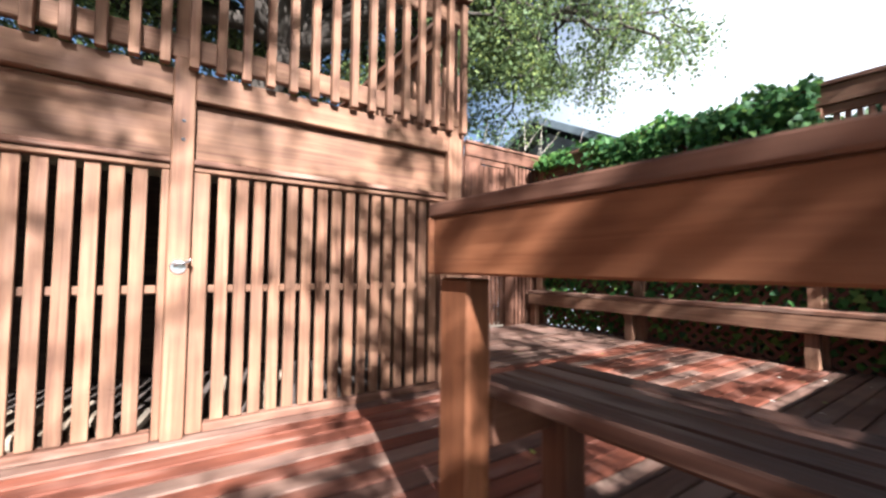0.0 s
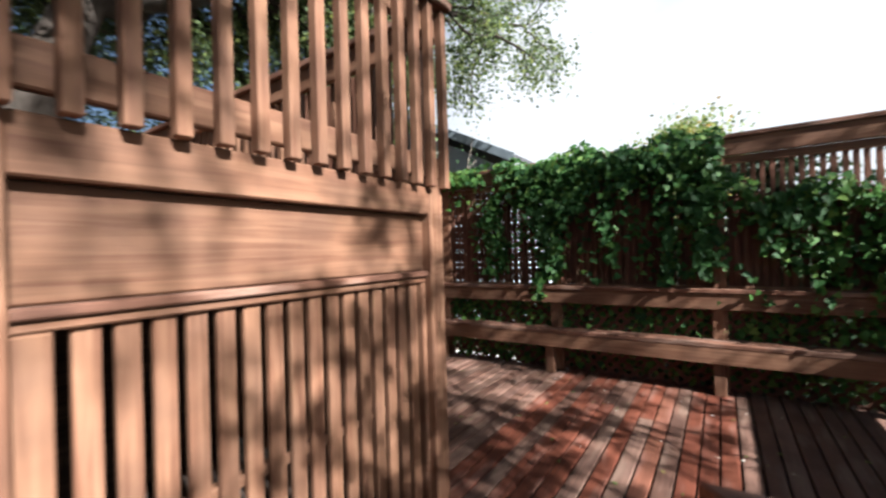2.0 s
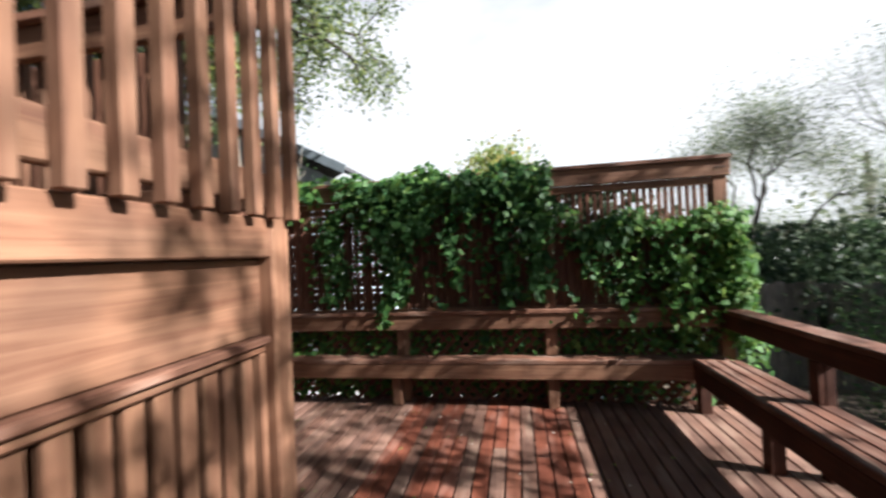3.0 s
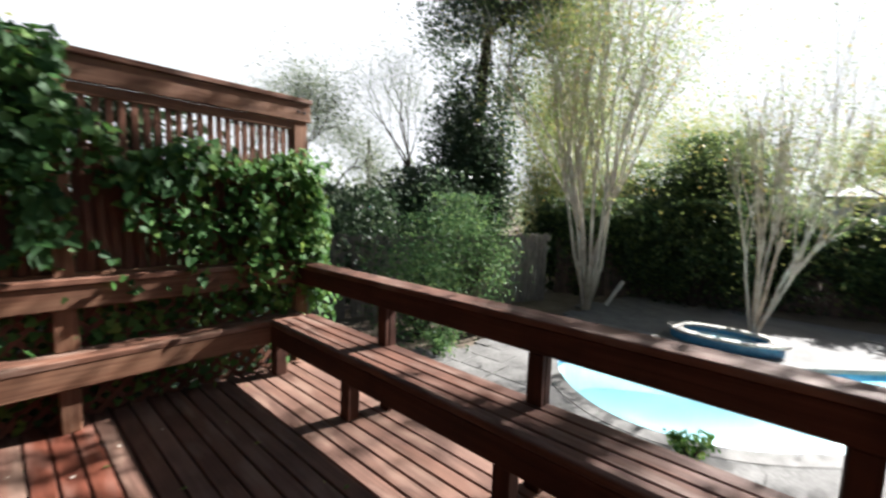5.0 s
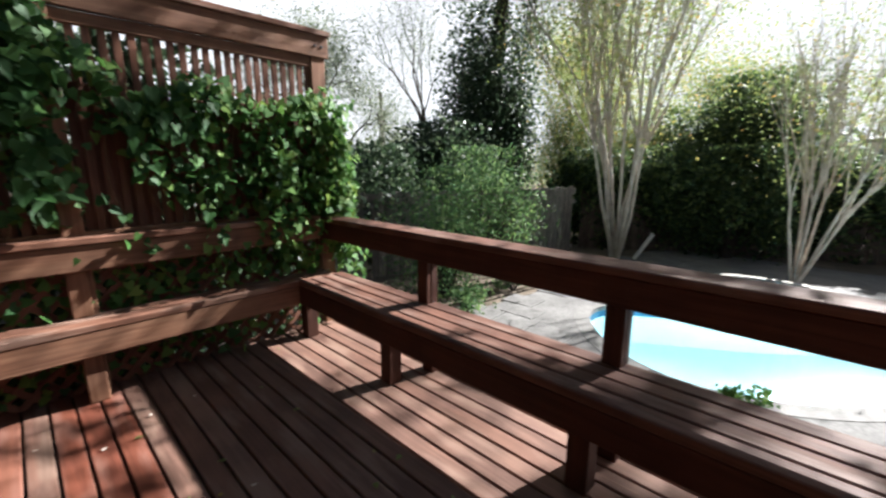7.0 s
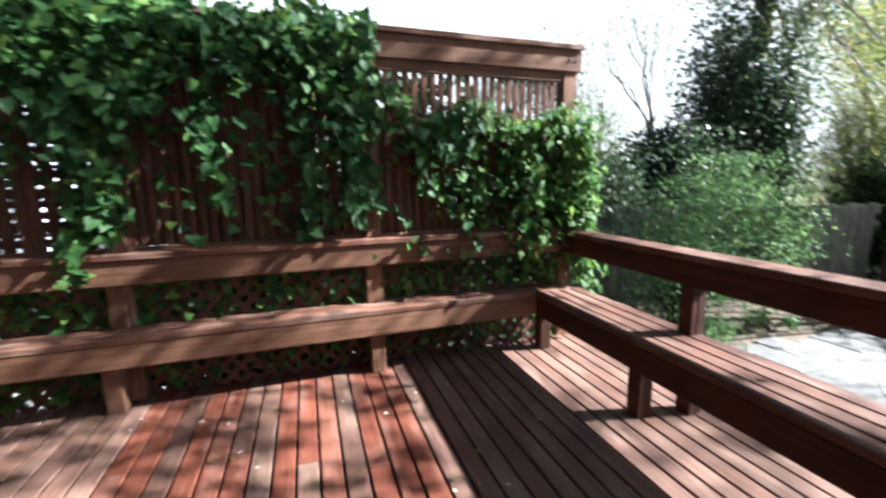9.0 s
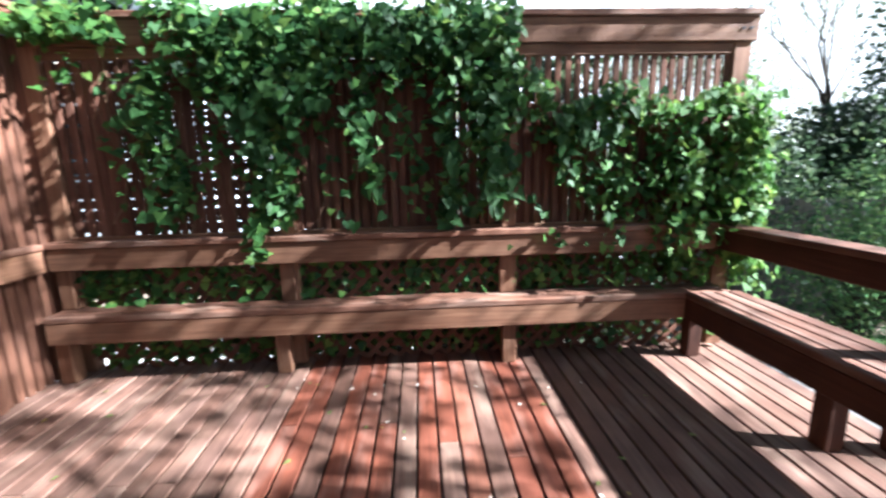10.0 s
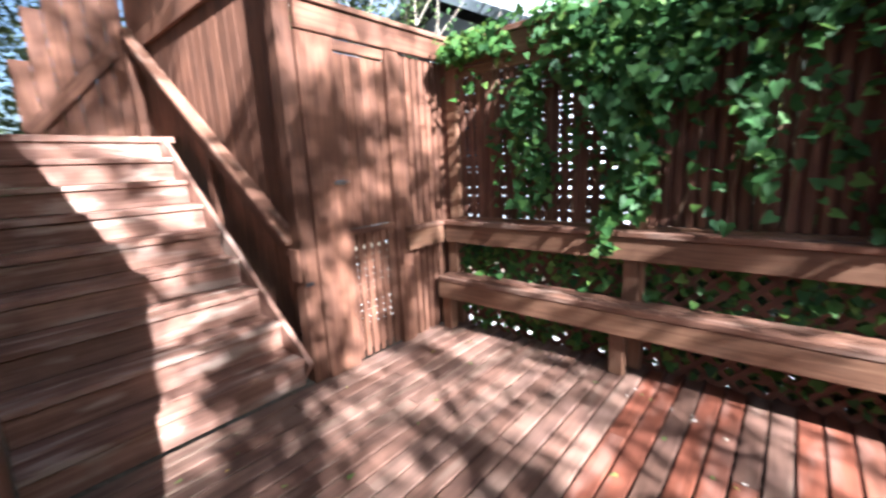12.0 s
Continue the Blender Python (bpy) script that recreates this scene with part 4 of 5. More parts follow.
def fence(name, pts, height, mat, label, board=0.14, rail_boards=False):
    f = thing(name, (*pts[0], GROUND), label, "fence", kind="structure")
    rf_ = random.Random(len(name) + int(height * 10))
    for a, b in zip(pts, pts[1:]):
        a, b = Vector((*a, 0)), Vector((*b, 0))
        L = (b - a).length
        d = (b - a).normalized()
        nrm = Vector((d.y, -d.x, 0))
        n_ = int(L / board)
        for k in range(n_):
            q = a + d * (board * (k + 0.5)) + nrm * rf_.uniform(-0.004, 0.004)
            top = GROUND + height + rf_.uniform(-0.03, 0.03)
            beam("board", q + Vector((0, 0, GROUND - 0.05)), q + Vector((0, 0, top)), board - 0.012, 0.02, mat, f, 0.002, tuple(nrm))
        for zz in (0.35, height - 0.2):
            beam("rail", a - nrm * 0.03 + Vector((0, 0, GROUND + zz - 0.15)), b - nrm * 0.03 + Vector((0, 0, GROUND + zz - 0.15)), 0.038, 0.09, mat, f, 0.002)
        if rail_boards:
            beam("top_board", a + nrm * -0.016 + Vector((0, 0, GROUND + height - 0.09)), b + nrm * -0.016 + Vector((0, 0, GROUND + height - 0.09)), 0.02, 0.15, mat, f, 0.002)
    return f


fence("garden_fence", [(10.5, 3.0), (9.2, -0.6), (8.2, -3.9), (6.25, -8.85)], 1.72, OLD_WOOD, "weathered grey board fence along the garden", 0.145, True)
fence("back_fence", [(6.6, -9.9), (2.6, -12.2), (-8.0, -15.2)], 1.6, DARK_WOOD, "dark weathered board fence behind the pool hedge")

# ---- trees and shrubs ----
tree("crape_myrtle", (5.05, -8.55, GROUND), "tall multi-stemmed tree with pale smooth trunks and thin yellowing leaves", 11, (0, 0, 1), 3.4, 0.048, 2, 4, 17, 0.2, 34, 0.6, 0.058, YELLOW_LEAF, PALE_BARK, 0.07, 0.8, 11, 0.17)
tree("crape_myrtle", (1.82, -9.25, GROUND), "multi-stemmed tree with pale smooth trunks and sparse leaves", 12, (-0.1, 0, 1), 2.3, 0.034, 2, 4, 18, 0.2, 7, 0.5, 0.05, YELLOW_LEAF, PALE_BARK, 0.06, 0.75, 9, 0.18)
shrub("evergreen_tree", (9.9, -9.7, GROUND), "tall dense dark evergreen tree behind the fence", 21, (1.5, 1.4, 6.8), 26000, 0.13, DARK_LEAF, "tree")
shrub("evergreen_tree", (3.1, -13.0, GROUND), "round dark evergreen tree behind the pool", 22, (1.55, 1.3, 4.5), 30000, 0.12, DARK_SHADED_LEAF, "tree")
shrub("bay_tree", (8.4, -12.7, GROUND), "tall loose yellow-green tree beyond the board fence", 64, (1.5, 1.2, 5.3), 30000, 0.065, YELLOW_LEAF, "tree")
shrub("bay_tree", (6.6, -12.6, GROUND), "loose yellow-green tree behind the board fence", 62, (1.5, 1.2, 4.6), 22000, 0.075, YELLOW_LEAF, "tree")
shrub("bay_tree", (5.2, -13.4, GROUND), "shaded green tree behind the back fence", 63, (1.3, 1.0, 3.9), 15000, 0.11, DARK_SHADED_LEAF, "tree")
shrub("evergreen_tree", (-1.5, 11.5, GROUND), "dense green tree behind the upper deck", 23, (2.2, 1.6, 6.5), 12000, 0.17, OAK, "tree")
shrub("evergreen_tree", (4.4, 13.5, GROUND), "dense green tree behind the stairs", 24, (2.4, 1.6, 6.0), 12000, 0.17, OAK, "tree")
tree("oak_tree", (13.8, -4.7, GROUND), "grey-green tree with a dark crooked trunk beyond the fence", 23, (-0.25, 0.0, 1), 2.7, 0.2, 4, 3, 40, 0.15, 90, 0.5, 0.07, GREY_LEAF, BARK, 0.28, 0.74)
tree("bare_tree", (13.2, -10.2, GROUND), "half-bare tree with long upright grey limbs", 24, (-0.1, 0.1, 1), 2.9, 0.15, 4, 2, 26, 0.2, 36, 0.4, 0.06, GREY_LEAF, BARK, 0.12, 0.8)
tree("bare_tree", (11.2, -8.6, GROUND), "half-bare tree with thin upright branches and few leaves", 25, (0.1, 0.0, 1), 2.4, 0.1, 4, 2, 30, 0.25, 24, 0.35, 0.055, GREY_LEAF, BARK, 0.12, 0.8)
tree("yellow_tree", (10.5, -17.0, GROUND), "yellow-green autumn tree in the distance", 26, (0, 0, 1), 2.8, 0.2, 4, 3, 34, 0.2, 36, 0.9, 0.1, YELLOW_LEAF, BARK, 0.1, 0.75)
tree("yellow_tree", (4.6, -20.0, GROUND), "golden autumn tree behind the round evergreen", 27, (0, 0, 1), 2.2, 0.2, 4, 3, 34, 0.2, 34, 0.9, 0.09, YELLOW_LEAF, BARK, 0.1, 0.72)
tree("yellow_tree", (-1.5, -21.0, GROUND), "thin golden autumn tree near the neighbouring house", 28, (0.1, 0, 1), 2.1, 0.16, 4, 3, 36, 0.2, 24, 0.7, 0.09, YELLOW_LEAF, BARK, 0.1, 0.72)
tree("yellow_tree", (20.0, 2.2, GROUND), "yellow-green treetop beyond the privacy screen", 29, (0, 0, 1), 2.55, 0.16, 4, 3, 42, 0.1, 34, 0.5, 0.2, YELLOW_LEAF, BARK, 0.1, 0.72)
tree("street_tree", (22.0, 10.0, GROUND), "small green treetop beside the neighbouring roof", 30, (0, 0, 1), 2.3, 0.16, 4, 3, 30, 0.1, 30, 0.4, 0.2, GREEN_LEAF, BARK, 0.1, 0.68)


def limbed_tree(name, label, seed, trunk, ends, per, sigma, leaf, mat, start=0.35, twig=0.95, r0=0.2, keep=1.0, twig_r=0.04):
    """A large tree with long crooked limbs that reach to given ends, leafy along their outer parts."""
    rng = np.random.default_rng(seed)
    root = thing(name, trunk[0][0], label, "tree")
    limbs, tips = [list(trunk)], []
    for end in ends:
        a, e = Vector(trunk[-1][0]), Vector(end)
        line = [(a.copy(), r0)]
        for s in range(1, 9):
            t = s / 8
            p = a.lerp(e, t) + Vector(rng.normal(size=3)) * 0.2 + Vector((0, 0, 0.7 * math.sin(math.pi * t)))
            line.append((p, r0 + (min(0.05, 0.2 * r0) - r0) * t))
            if t > start:
                for _ in range(2):
                    d = (e - a).normalized() + Vector(rng.normal(size=3)) * 0.7 + Vector((0, 0, -0.1))
                    grow(rng, p, d, twig, twig_r, 2, limbs, tips, 3, 42, -0.08, 0.2, 0.75)
        limbs.append(line)
    tubes("trunk", limbs[:1], BARK, root, 9)
    tubes("limbwork", limbs[1:], BARK, root, 7)["kind"] = "stuff"
    tips = [q for q in tips if rng.uniform() < keep]
    leaves("crown", cloud(rng, tips, per, sigma), leaf, mat, root, rng)
    return root


# the overhead and northern limbs are unseen, added to cut the skylight
limbed_tree("live_oak", "large live oak with dark crooked limbs above the stairs", 41,
            [((1.2, 6.6, GROUND - 0.05), 0.30), ((1.15, 6.6, 1.2), 0.27), ((1.2, 6.7, 3.0), 0.25), ((1.7, 6.8, 4.4), 0.22)],
            [(8.6, 4.9, 6.0), (7.4, 5.6, 6.6), (7.2, 7.0, 5.6), (9.4, 6.4, 7.0), (0.2, 7.6, 6.4), (-2.5, 7.6, 6.4), (2.6, 9.0, 7.0), (-0.6, 9.6, 5.2), (4.6, 8.2, 6.6), (4.8, 7.0, 8.0), (-4.5, 6.0, 6.0), (0.5, 5.4, 8.4), (1.5, 3.6, 8.6), (-1.8, 4.2, 8.2), (3.6, 4.6, 9.0), (2.4, 10.5, 4.6), (-3.0, 9.5, 4.4), (6.0, 10.0, 5.0)],
            17, 0.2, 0.095, OAK)
limbed_tree("overhanging_tree", "tall dark tree whose outer twigs hang over the garden", 42,
            [((11.5, -14.0, GROUND - 0.05), 0.09), ((11.2, -13.8, 2.0), 0.075), ((11.0, -13.2, 5.0), 0.06)],
            [(7.2, -8.4, 7.4), (8.6, -7.6, 7.6), (6.0, -9.6, 8.0), (9.6, -9.0, 8.6), (8.0, -11.0, 9.0)], 20, 0.3, 0.11, DARK_LEAF, 0.45, 0.95, 0.05, 0.8, 0.02)
# added out of view: limb ends sit on sun rays to walls, rail and seat
limbed_tree("shade_tree", "unseen leafy tree added beyond the pool to throw dappled shade", 43,
            [((-7.0, -8.5, GROUND - 0.05), 0.34), ((-6.8, -8.5, 2.5), 0.30), ((-6.2, -8.4, 5.6), 0.24)],
            [(0.3, -4.6, 5.5), (0.15, -4.3, 6.9), (-0.3, -4.6, 5.85), (-0.35, -4.5, 5.6), (-0.25, -4.5, 5.0), (-0.35, -4.5, 3.9), (-0.15, -4.4, 4.2), (-0.5, -4.5, 4.2), (-0.3, -4.3, 4.1),
             (-1.8, -4.5, 7.6), (-2.05, -4.5, 6.55), (-2.1, -4.5, 6.4), (-1.9, -4.4, 7.3), (-2.3, -4.4, 7.2), (-1.95, -4.5, 7.0), (-0.5, -4.5, 9.7), (-0.3, -4.5, 10.2), (-0.7, -4.5, 9.9),
             (-2.35, -4.4, 6.7), (-2.7, -4.4, 6.3), (-2.3, -4.4, 6.15), (-2.8, -4.4, 6.6), (-0.2, -4.5, 9.3), (-0.5, -4.5, 10.5), (-0.1, -4.5, 10.0), (-0.8, -4.5, 10.6), (-0.4, -4.4, 9.9), (-0.9, -9.0, 6.5), (-0.6, -9.1, 6.3), (-1.9, -12.5, 6.0), (-1.2, -12.6, 6.1), (-2.6, -12.5, 5.8)], 13, 0.085, 0.085, GREY_LEAF, 0.86, 0.62, 0.024, 0.36, 0.007)
# second added tree, limbs out of view, to dapple deck and gate wall
limbed_tree("shade_tree", "leafy tree added by the garden fence, its unseen limbs shading the deck", 44,
            [((10.4, -10.6, GROUND - 0.05), 0.26), ((10.2, -10.4, 2.5), 0.22), ((9.2, -9.6, 6.6), 0.16)],
            [(1.55, -4.3, 6.9), (1.1, -4.3, 6.2), (1.9, -4.7, 4.7), (2.0, -4.6, 4.35), (2.4, -4.6, 5.4), (1.2, -4.6, 5.2), (1.45, -4.4, 6.5), (1.6, -4.5, 6.0), (1.0, -4.4, 7.3), (1.75, -4.4, 6.5), (0.95, -4.5, 5.4), (0.8, -4.5, 6.8)], 13, 0.085, 0.085, GREY_LEAF, 0.84, 0.62, 0.024, 0.35, 0.007)

shrub("green_shrub", (6.3, -4.1, GROUND), "loose fresh green shrub in front of the garden fence", 51, (1.0, 0.9, 2.2), 7000, 0.065, GREEN_LEAF, loose=0.25)
shrub("green_shrub", (7.2, -6.3, GROUND), "tall grey-green shrub against the garden fence", 52, (1.15, 1.0, 2.6), 9000, 0.07, GREEN_LEAF, loose=0.24)
shrub("dark_shrub", (9.7, -4.6, GROUND), "dark evergreen shrub beyond the fence", 53, (1.6, 1.8, 2.7), 22000, 0.13, DARK_LEAF)
shrub("dark_shrub", (9.9, -7.5, GROUND), "dark evergreen shrub beyond the fence corner", 54, (1.7, 1.6, 3.4), 24000, 0.13, DARK_LEAF)
shrub("low_plant", (5.4, -3.6, GROUND), "low spreading green plant at the paving edge", 55, (0.45, 0.4, 0.45), 700, 0.06, GREEN_LEAF)
shrub("low_plant", (1.75, -3.25, GROUND), "small yellow-green plant beside the pool", 56, (0.3, 0.2, 0.3), 500, 0.06, IVY_BRIGHT)
shrub("low_plant", (5.6, -5.2, GROUND), "low green plant by the paving", 57, (0.4, 0.4, 0.35), 500, 0.06, GREEN_LEAF)
# backlit shade is in the darker leaves, sun in the lighter ones
for k, (hx, hy, hs, hm, lb) in enumerate(((6.6, -10.4, 2.3, DARK_SHADED_LEAF, "hedge shrub along the back fence, leaves darkened as in shade"), (4.9, -11.0, 2.4, DARK_SHADED_LEAF, "green hedge shrub along the back fence, leaves darkened as in shade"), (3.3, -11.2, 2.3, DARK_SHADED_LEAF, "hedge shrub along the back fence, leaves darkened as in shade"),
                                     (1.6, -11.6, 2.1, DARK_SHADED_LEAF, "hedge shrub along the back fence, leaves darkened as in shade"), (0.0, -12.2, 2.0, DARK_SHADED_LEAF, "green hedge shrub along the back fence, leaves darkened as in shade"), (-1.6, -12.4, 2.2, GREEN_LEAF, "green hedge shrub along the back fence, in lighter leaves as if sunlit"),
                                     (-3.4, -13.0, 2.0, GREEN_LEAF, "green hedge shrub along the back fence, in lighter leaves as if sunlit"), (-5.2, -13.4, 2.5, DARK_SHADED_LEAF, "tall green hedge shrub along the back fence, leaves darkened as in shade"))):
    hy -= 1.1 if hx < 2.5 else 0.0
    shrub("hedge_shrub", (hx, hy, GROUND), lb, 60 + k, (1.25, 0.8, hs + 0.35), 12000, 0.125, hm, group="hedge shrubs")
# distant woods that close the view
rng = np.random.default_rng(77)
pts = []
for k in range(260):
    t = rng.uniform(0, 2 * math.pi)
    rr = rng.uniform(40, 60)
    hgt = rng.uniform(2.0, 6.0)
    c = np.array((rr * math.cos(t), rr * math.sin(t), GROUND + hgt * 0.5))
    pts.append(c + rng.normal(size=(170, 3)) * np.array((1.7, 1.7, hgt * 0.33)))
pts = np.concatenate(pts)
pts[:, 2] = np.maximum(pts[:, 2], GROUND)
woods = leaves("distant_woods", pts, 0.75, GREY_LEAF, None, rng)
tagged(woods, "hazy grey-green distant trees", "woods", kind="stuff")

# pale ground added so that sunlit white flecks show through the lattice
path = thing("added_path", (7.0, 4.0, GROUND), "pale concrete slabs added to show as white flecks through the lattice", "path", kind="structure")
for k in range(9):
    slab("path_slab", 5.6, 8.2, -0.2 + 1.2 * k, -0.2 + 1.2 * k + 1.19, GROUND - 0.08, GROUND - 0.004, CONCRETE, path, 0.008)

stick = thing("leaning_board", (4.6, -9.35, GROUND), "pale weathered board leaning beside the hedge", "board")
beam("plank", (4.85, -9.3, GROUND + 0.005), (4.5, -9.42, GROUND + 0.66), 0.09, 0.025, PALE_WALL, stick, 0.003, (0, 1, 0))

# ---- neighbouring houses ----
house = thing("neighbour_house", (13.5, 9.0, GROUND), "neighbouring house with a dark gabled roof and slate trim", "house")
slab("wall", 10.5, 18.0, 5.7, 12.3, GROUND, 3.5, PALE_SIDING, house, 0)
raw("gable", [(10.5, 5.7, 3.5), (10.5, 12.3, 3.5), (10.5, 9.0, 5.2)], [(0, 1, 2)], SIDING, house)
for y0, y1, z0, z1 in ((5.2, 9.0, 3.72, 5.62), (12.8, 9.0, 3.72, 5.62)):
    raw("roof", [(9.8, y0, z0), (18.6, y0, z0), (18.6, y1, z1), (9.8, y1, z1), (9.8, y0, z0 - 0.10), (18.6, y0, z0 - 0.10), (18.6, y1, z1 - 0.10), (9.8, y1, z1 - 0.10)],
        [(0, 1, 2, 3), (4, 7, 6, 5), (0, 3, 7, 4), (0, 4, 5, 1), (1, 5, 6, 2)], ROOF, house)
    beam("rake_board", (9.78, y0, z0 - 0.09), (9.78, y1, z1 - 0.09), 0.04, 0.22, TRIM, house, 0.003)
wd = thing("window_1", (10.48, 8.0, 1.6), "dark window of the neighbouring house", "window", kind="structure")
slab("window_frame", 10.44, 10.495, 7.4, 8.6, 1.2, 2.4, TRIM, wd, 0.004)
slab("pane", 10.43, 10.438, 7.47, 8.53, 1.27, 2.33, PANE, wd, 0)

far_house = thing("far_house", (-2.5, -34, GROUND), "pale-roofed grey-blue house beyond the hedge", "house")
slab("wall", -7.0, 0.2, -40, -34, GROUND, 2.7, SIDING, far_house, 0)
raw("roof", [(-7.8, -33.2, 2.65), (0.9, -33.2, 2.65), (0.9, -40.8, 2.65), (-7.8, -40.8, 2.65), (-5.0, -37, 4.0), (-1.8, -37, 4.0)], [(0, 1, 5, 4), (1, 2, 5), (2, 3, 4, 5), (3, 0, 4), (3, 2, 1, 0)], PALE_ROOF, far_house)
for wx in (-6.0, -3.8, -1.6):
    slab("window_frame", wx, wx + 1.2, -34.0, -33.93, 1.1, 2.3, PALE_WALL, far_house, 0.004)
    slab("pane", wx + 0.1, wx + 1.1, -33.925, -33.91, 1.2, 2.2, PANE, far_house, 0)

pole = thing("utility_pole", (16.0, -10.3, GROUND), "slender grey utility pole beyond the fence", "pole")
tubes("shaft", [[((16.0, -10.3, GROUND - 0.1), 0.10), ((16.0, -10.3, 4.2), 0.08)]], OLD_WOOD, pole, 10)
slab("box", 15.9, 16.1, -10.45, -10.15, 2.9, 3.4, OLD_WOOD, pole, 0.01)
wire = thing("overhead_cable", (0, -24, 5.0), "thin dark overhead cable", "cable")
tubes("strand", [[((18 - 3.0 * k, -23.0, 4.6 + 0.018 * (k - 5) ** 2), 0.018) for k in range(13)]], DARK_METAL, wire, 5)

# ---- ivy over the screen ----
ivy = thing("ivy", (4.25, 1.2, 0.0), "dense green ivy trailing over the redwood screen", "climbing plant")
rng = np.random.default_rng(5)


def ivy_density(y, z):
    """How thickly the ivy hangs at y along the screen and z up."""
    d = 0.0
    edge = 2.23 + 0.05 * math.sin(7 * y) + 0.03 * math.sin(17 * y)
    if 0.82 < y < 3.15 and z < edge:
        low = 1.80 + 0.12 * math.sin(4.3 * y + 1) + 0.07 * math.sin(11 * y)
        if y > 2.5:
            low += (y - 2.5) * 0.8
        d = 1.0 if z > low else 0.45 * math.exp(-(low - z) / 0.14)
    if y >= 3.1 and z < 2.22:
        d = max(d, 0.8 if z > 2.03 else 0.15 * math.exp(-(2.03 - z) / 0.1))
    if -0.75 < y < 0.9:
        top = 1.70 + 0.06 * math.sin(9 * y) + (0.12 if y > 0.6 else 0.0)
        if z < top:
            clump = 0.5 + 0.5 * math.sin(6.5 * y + 2.1 * math.sin(3 * z) + 1.0) * math.sin(5.5 * z + 2.4 * math.sin(4 * y))
            r = 0.62 * max(0.0, clump - 0.22) if y > 0.0 else 0.62 * (0.35 + clump)
            d = max(d, 0.6 if z > top - 0.2 - 0.1 * math.sin(5 * y) else r if z > 0.95 else r * (0.9 if y < 0.3 else 0.35))
            if z < 0.5:
                d *= 0.2
    for yc, zl, w in ((2.42, 0.50, 0.05), (2.28, 0.95, 0.07), (1.25, 0.92, 0.06), (2.95, 1.0, 0.10), (1.75, 1.15, 0.06), (1.0, 1.0, 0.08)):
        if abs(y - yc - 0.04 * math.sin(9 * z)) < w and z > zl and z < 1.9:
            d = max(d, 0.55)
    if 0.45 < z < 0.72 and 0.3 < y < 3.6:
        d = max(d, 0.7 if y < 0.85 else 0.42 if y < 2.2 else 0.8)
    if z < 0.42 and 0.0 < y < 3.6:
        d = max(d, 0.34 if y < 2.3 else 0.6)
    return d


pts = []
while len(pts) < 10800:
    y, z = rng.uniform(-0.8, 3.65), rng.uniform(0.05, 2.3)
    if rng.uniform() < ivy_density(y, z):
        if z < 0.74:
            x = 4.27 + rng.uniform(-0.03, 0.22) if y > 0.25 else 4.24 + rng.uniform(-0.10, 0.2)
        else:
            thick = 0.17 if (z > 1.55 and y > 0.8) else 0.12
            if y < -0.1:
                thick = 0.20
            x = SXF - 0.03 - abs(rng.normal()) * thick * 0.55
            if z > 2.16:
                x = SXF + rng.uniform(-0.12, 0.16)
            if z < 0.92 and y > 0.0:
                x = min(x, 4.14)
        pts.append((x, y, z))
for k in range(950):
    a = rng.normal(size=3)
    a /= np.linalg.norm(a)
    q = a * np.array((0.19, 0.17, 0.48)) * rng.uniform(0.6, 1.0) ** 0.4 + np.array((4.24, -0.66, 1.08))
    pts.append(tuple(q))
for k in range(46):
    # single strands that hang below the mass, a leaf every few centimetres
    y, z = rng.uniform(0.0, 3.3), rng.uniform(1.5, 1.85) - (0.15 if k % 3 else 0.0)
    end = z - rng.uniform(0.15, 0.75)
    while z > max(end, 0.93):
        pts.append((SXF - 0.04 - abs(rng.normal()) * 0.03, y, z))
        z -= rng.uniform(0.035, 0.10)
        y += rng.normal() * 0.03
for k in range(170):
    pts.append((4.18 + rng.normal() * 0.09, -0.74 + rng.normal() * 0.07, 0.62 + rng.normal() * 0.13))
pts = np.array(pts)
# leaves that take the brighter, sunlit colour, picked by where they hang
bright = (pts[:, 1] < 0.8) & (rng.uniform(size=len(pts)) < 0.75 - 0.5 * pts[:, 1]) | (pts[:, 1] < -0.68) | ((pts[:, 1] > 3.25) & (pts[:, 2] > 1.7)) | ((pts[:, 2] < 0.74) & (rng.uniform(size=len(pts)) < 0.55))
near = (pts[:, 0] < 4.14) & (pts[:, 2] > 0.8) & (pts[:, 2] < 1.7) & (pts[:, 1] > 0.2)
single = np.flatnonzero(near)[:240]
rest = np.ones(len(pts), bool)
rest[single] = False
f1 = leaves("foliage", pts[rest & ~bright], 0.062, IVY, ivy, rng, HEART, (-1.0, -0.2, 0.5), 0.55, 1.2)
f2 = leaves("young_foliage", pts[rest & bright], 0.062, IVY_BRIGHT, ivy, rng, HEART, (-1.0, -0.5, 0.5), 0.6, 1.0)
f1["kind"] = f2["kind"] = "stuff"
bm = bmesh.new()
bm.faces.new([bm.verts.new(tuple(v * 0.082)) for v in HEART])
lm = bpy.data.meshes.new("leaf")
bm.to_mesh(lm)
bm.free()
lm.materials.append(IVY)
for i in single:
    nor = Vector((-1.0, -0.2, 0.4)) + Vector(rng.normal(size=3)) * 0.4
    tip = Vector(rng.normal(size=3)) * 0.6 + Vector((0, 0, -1.2))
    nor.normalize()
    tip = (tip - nor * tip.dot(nor)).normalized()
    m = Matrix((tip.cross(nor), tip, nor)).transposed().to_4x4() @ Matrix.Diagonal((1, 1, 1, 1)) * 1.0
    m.translation = Vector(pts[i])
    put(new("leaf", lm), m, ivy)
vines = []
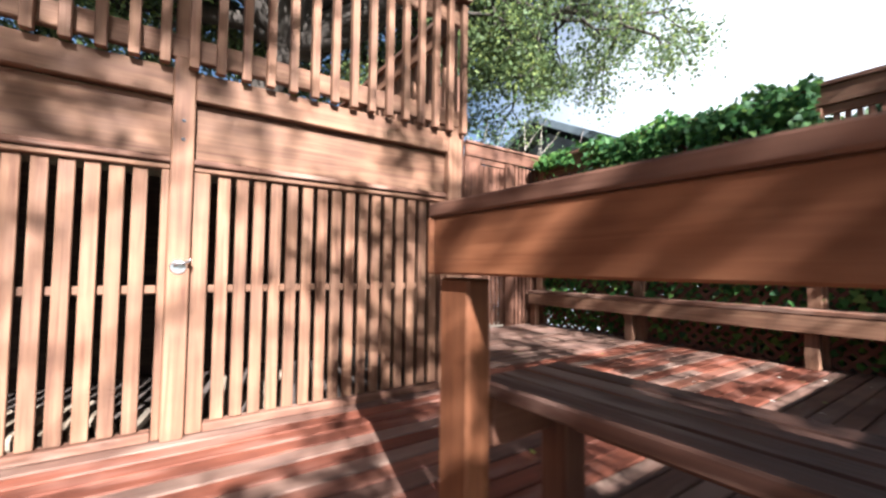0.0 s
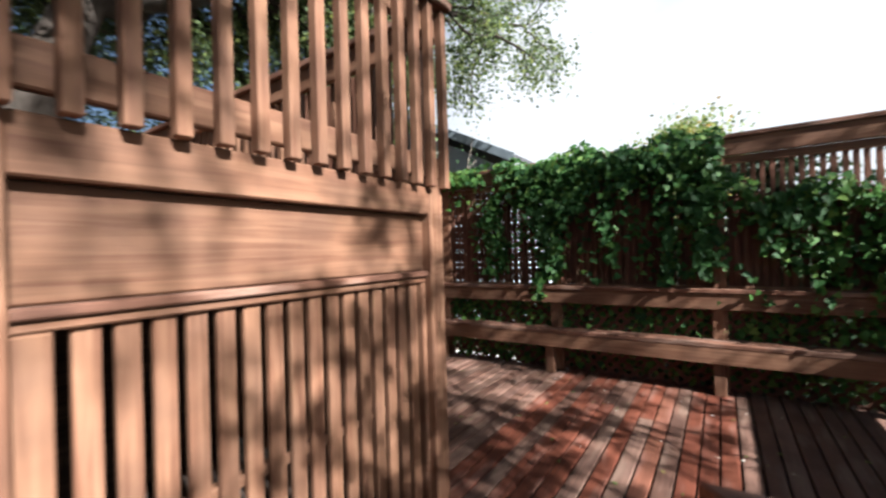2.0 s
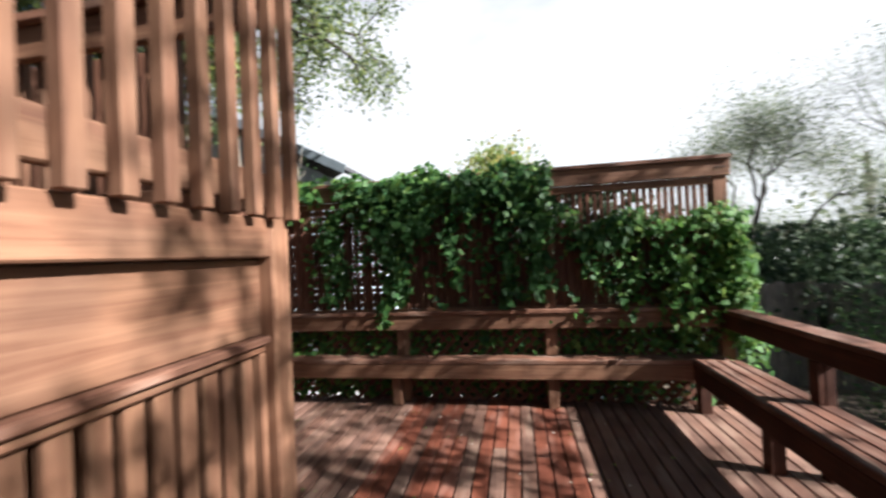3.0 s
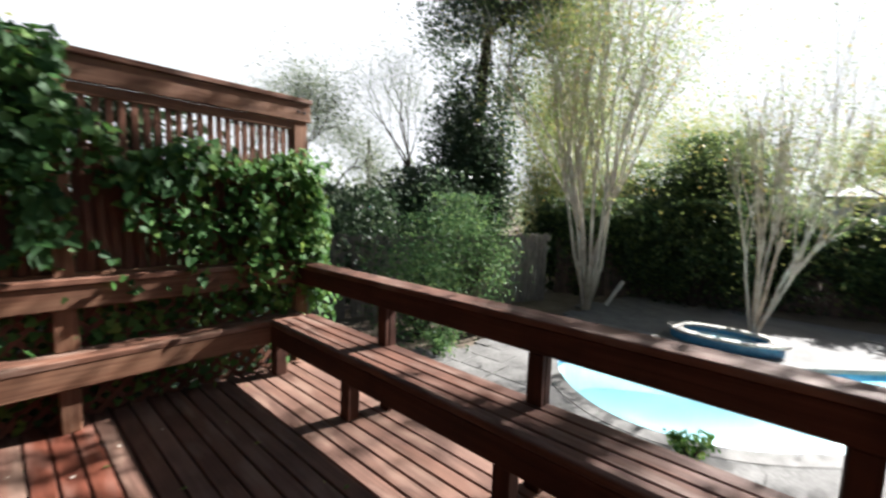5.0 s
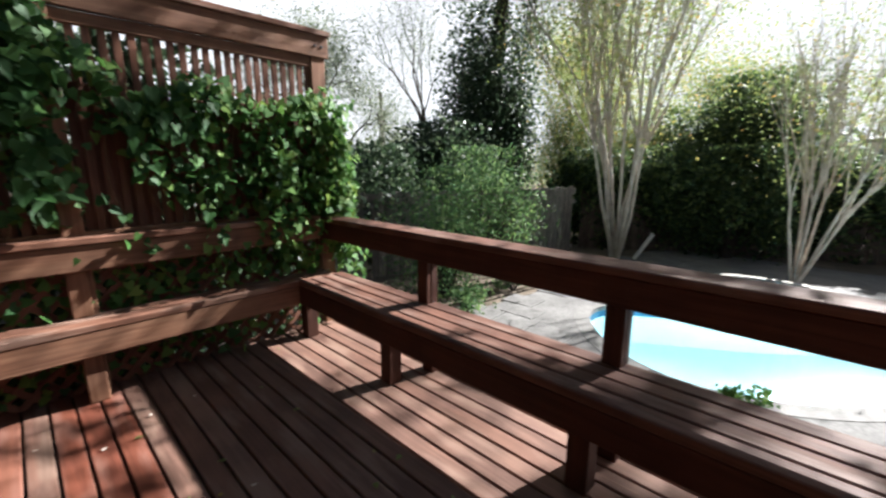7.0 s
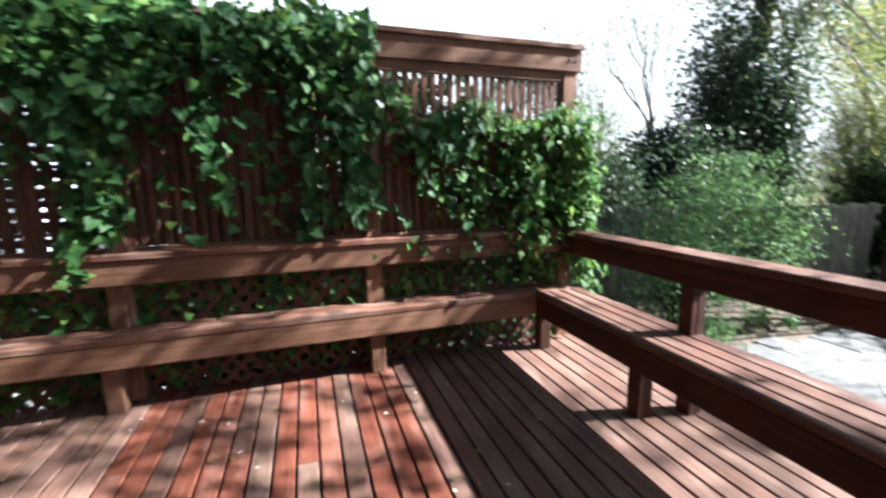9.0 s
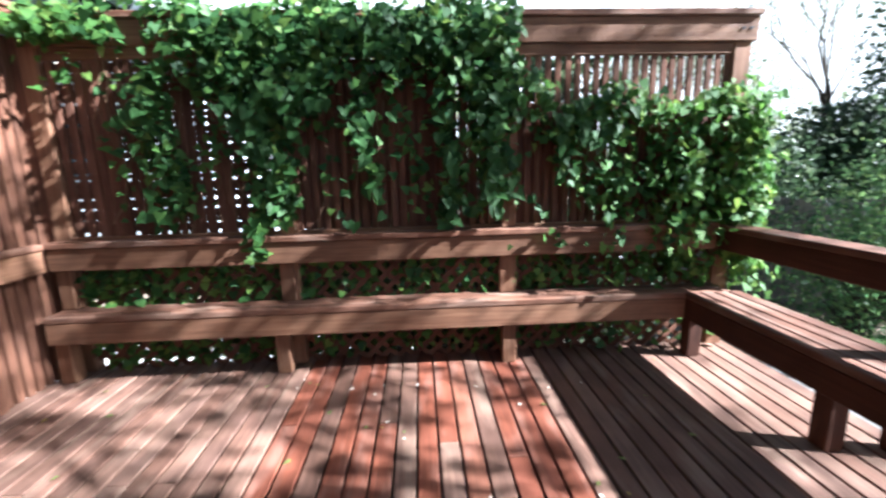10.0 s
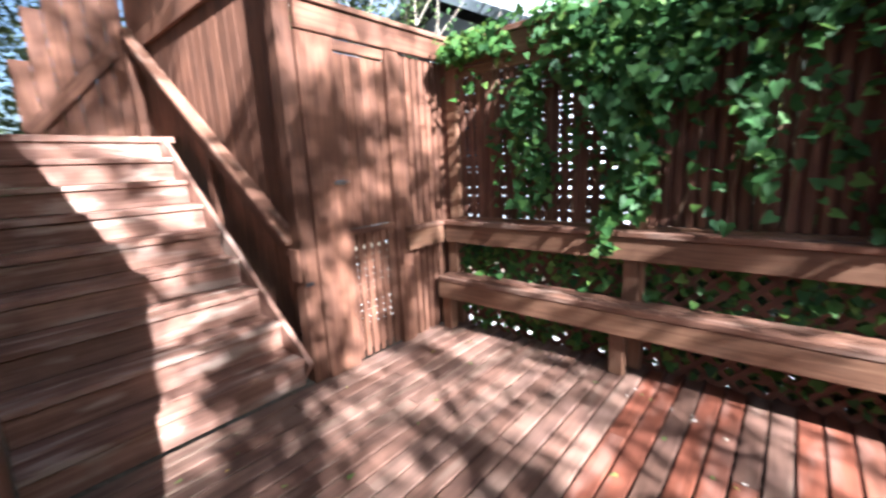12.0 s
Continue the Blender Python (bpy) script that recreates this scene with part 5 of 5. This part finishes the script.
for k in range(46):
    y = rng.uniform(-0.6, 3.4)
    z = 2.18 if y > 0.85 else 1.7
    line, zz, yy = [], z, y
    end = rng.uniform(0.5, 1.5)
    while zz > end:
        line.append((Vector((SXF - 0.03 + rng.uniform(-0.015, 0.005), yy, zz)), 0.0035))
        zz -= 0.12
        yy += rng.normal() * 0.035
    if len(line) > 2:
        vines.append(line)
tubes("vine", vines, STEM, ivy, 5)

# shrubs behind the lattice and the screen
shrub("dark_shrub", (4.95, 1.4, GROUND), "dark green shrub behind the lattice", 91, (0.3, 2.4, 1.75), 3600, 0.105, DARK_LEAF)

# added to block the bright background behind the screen's slits
shrub("dark_shrub", (4.85, 0.9, GROUND), "tall dark green shrub added to darken the privacy screen's slits", 92, (0.3, 1.4, 3.0), 9000, 0.11, DARK_LEAF)

# twigs by the gate wall top
tw = thing("bare_twig", (4.6, 4.4, GROUND), "thin bare pale sapling behind the gate wall", "sapling")
lines, tips = [], []
rng = np.random.default_rng(15)
for k in range(3):
    grow(rng, (4.6 + 0.1 * k, 4.4, GROUND), (0.05 * k - 0.05, 0.1, 1), 2.6, 0.022, 2, lines, tips, 3, 38, 0.1, 0.06, 0.5)
tubes("stem", lines, PALE_BARK, tw, 5)
leaves("foliage", cloud(rng, tips, 3, 0.12), 0.055, GREEN_LEAF, tw, rng)

# ---- fallen leaves on the deck ----
litter = np.random.default_rng(19)
lp = np.stack((litter.uniform(0.9, 4.2, 60), litter.uniform(-0.1, 3.6, 60), np.full(60, 0.006)), 1)
fallen = leaves("fallen_leaves", lp, 0.035, YELLOW_LEAF, None, litter, LEAF, (0, 0, 1.0), 0.12)
tagged(fallen, "scattered small dry fallen leaves on the deck", "leaves", kind="stuff")

PETAL = foliage_mat("pale_petal", [(0.0, (0.42, 0.38, 0.32)), (1.0, (0.62, 0.58, 0.52))], 0.2, 0.7)
pp = np.stack((litter.uniform(2.4, 4.0, 16), litter.uniform(0.5, 2.4, 16), np.full(16, 0.007)), 1)
petals = leaves("fallen_petals", pp, 0.03, PETAL, None, litter, LEAF, (0, 0, 1.0), 0.15)
tagged(petals, "a few small pale petals scattered on the deck", "petals", kind="stuff")

# ---- deck boards ----
rb = random.Random(21)


def red_board(y, x):
    """Boards stained anew: a few runs of two or one between the weathered ones, more of them by the steps."""
    if x < 0.5:
        return rb.random() < 0.7
    return any(lo < y < hi for lo, hi in ((1.90, 2.10), (1.60, 1.80), (1.20, 1.32), (0.88, 1.08))) or (0.7 < y < 1.9 and rb.random() < 0.12)


PITCH = 0.1
y = -0.705
while y < 3.76:
    if y < 0.72:
        x0 = 0.56
    elif y < 1.93:
        x0 = -1.58
    else:
        x0 = 1.645
    cuts = [x0, 4.36]
    if rb.random() < 0.45:
        cuts.insert(1, rb.uniform(max(x0, 1.0) + 0.5, 3.6))
    for a, b in zip(cuts, cuts[1:]):
        slab("deck_board", a + 0.0015, b - 0.0015, y, y + 0.089, -0.038 + rb.uniform(-0.001, 0.001), 0.0 + rb.uniform(-0.0015, 0.0), DECK_RED if red_board(y, a) else DECK, deck, 0.004)
    y += PITCH
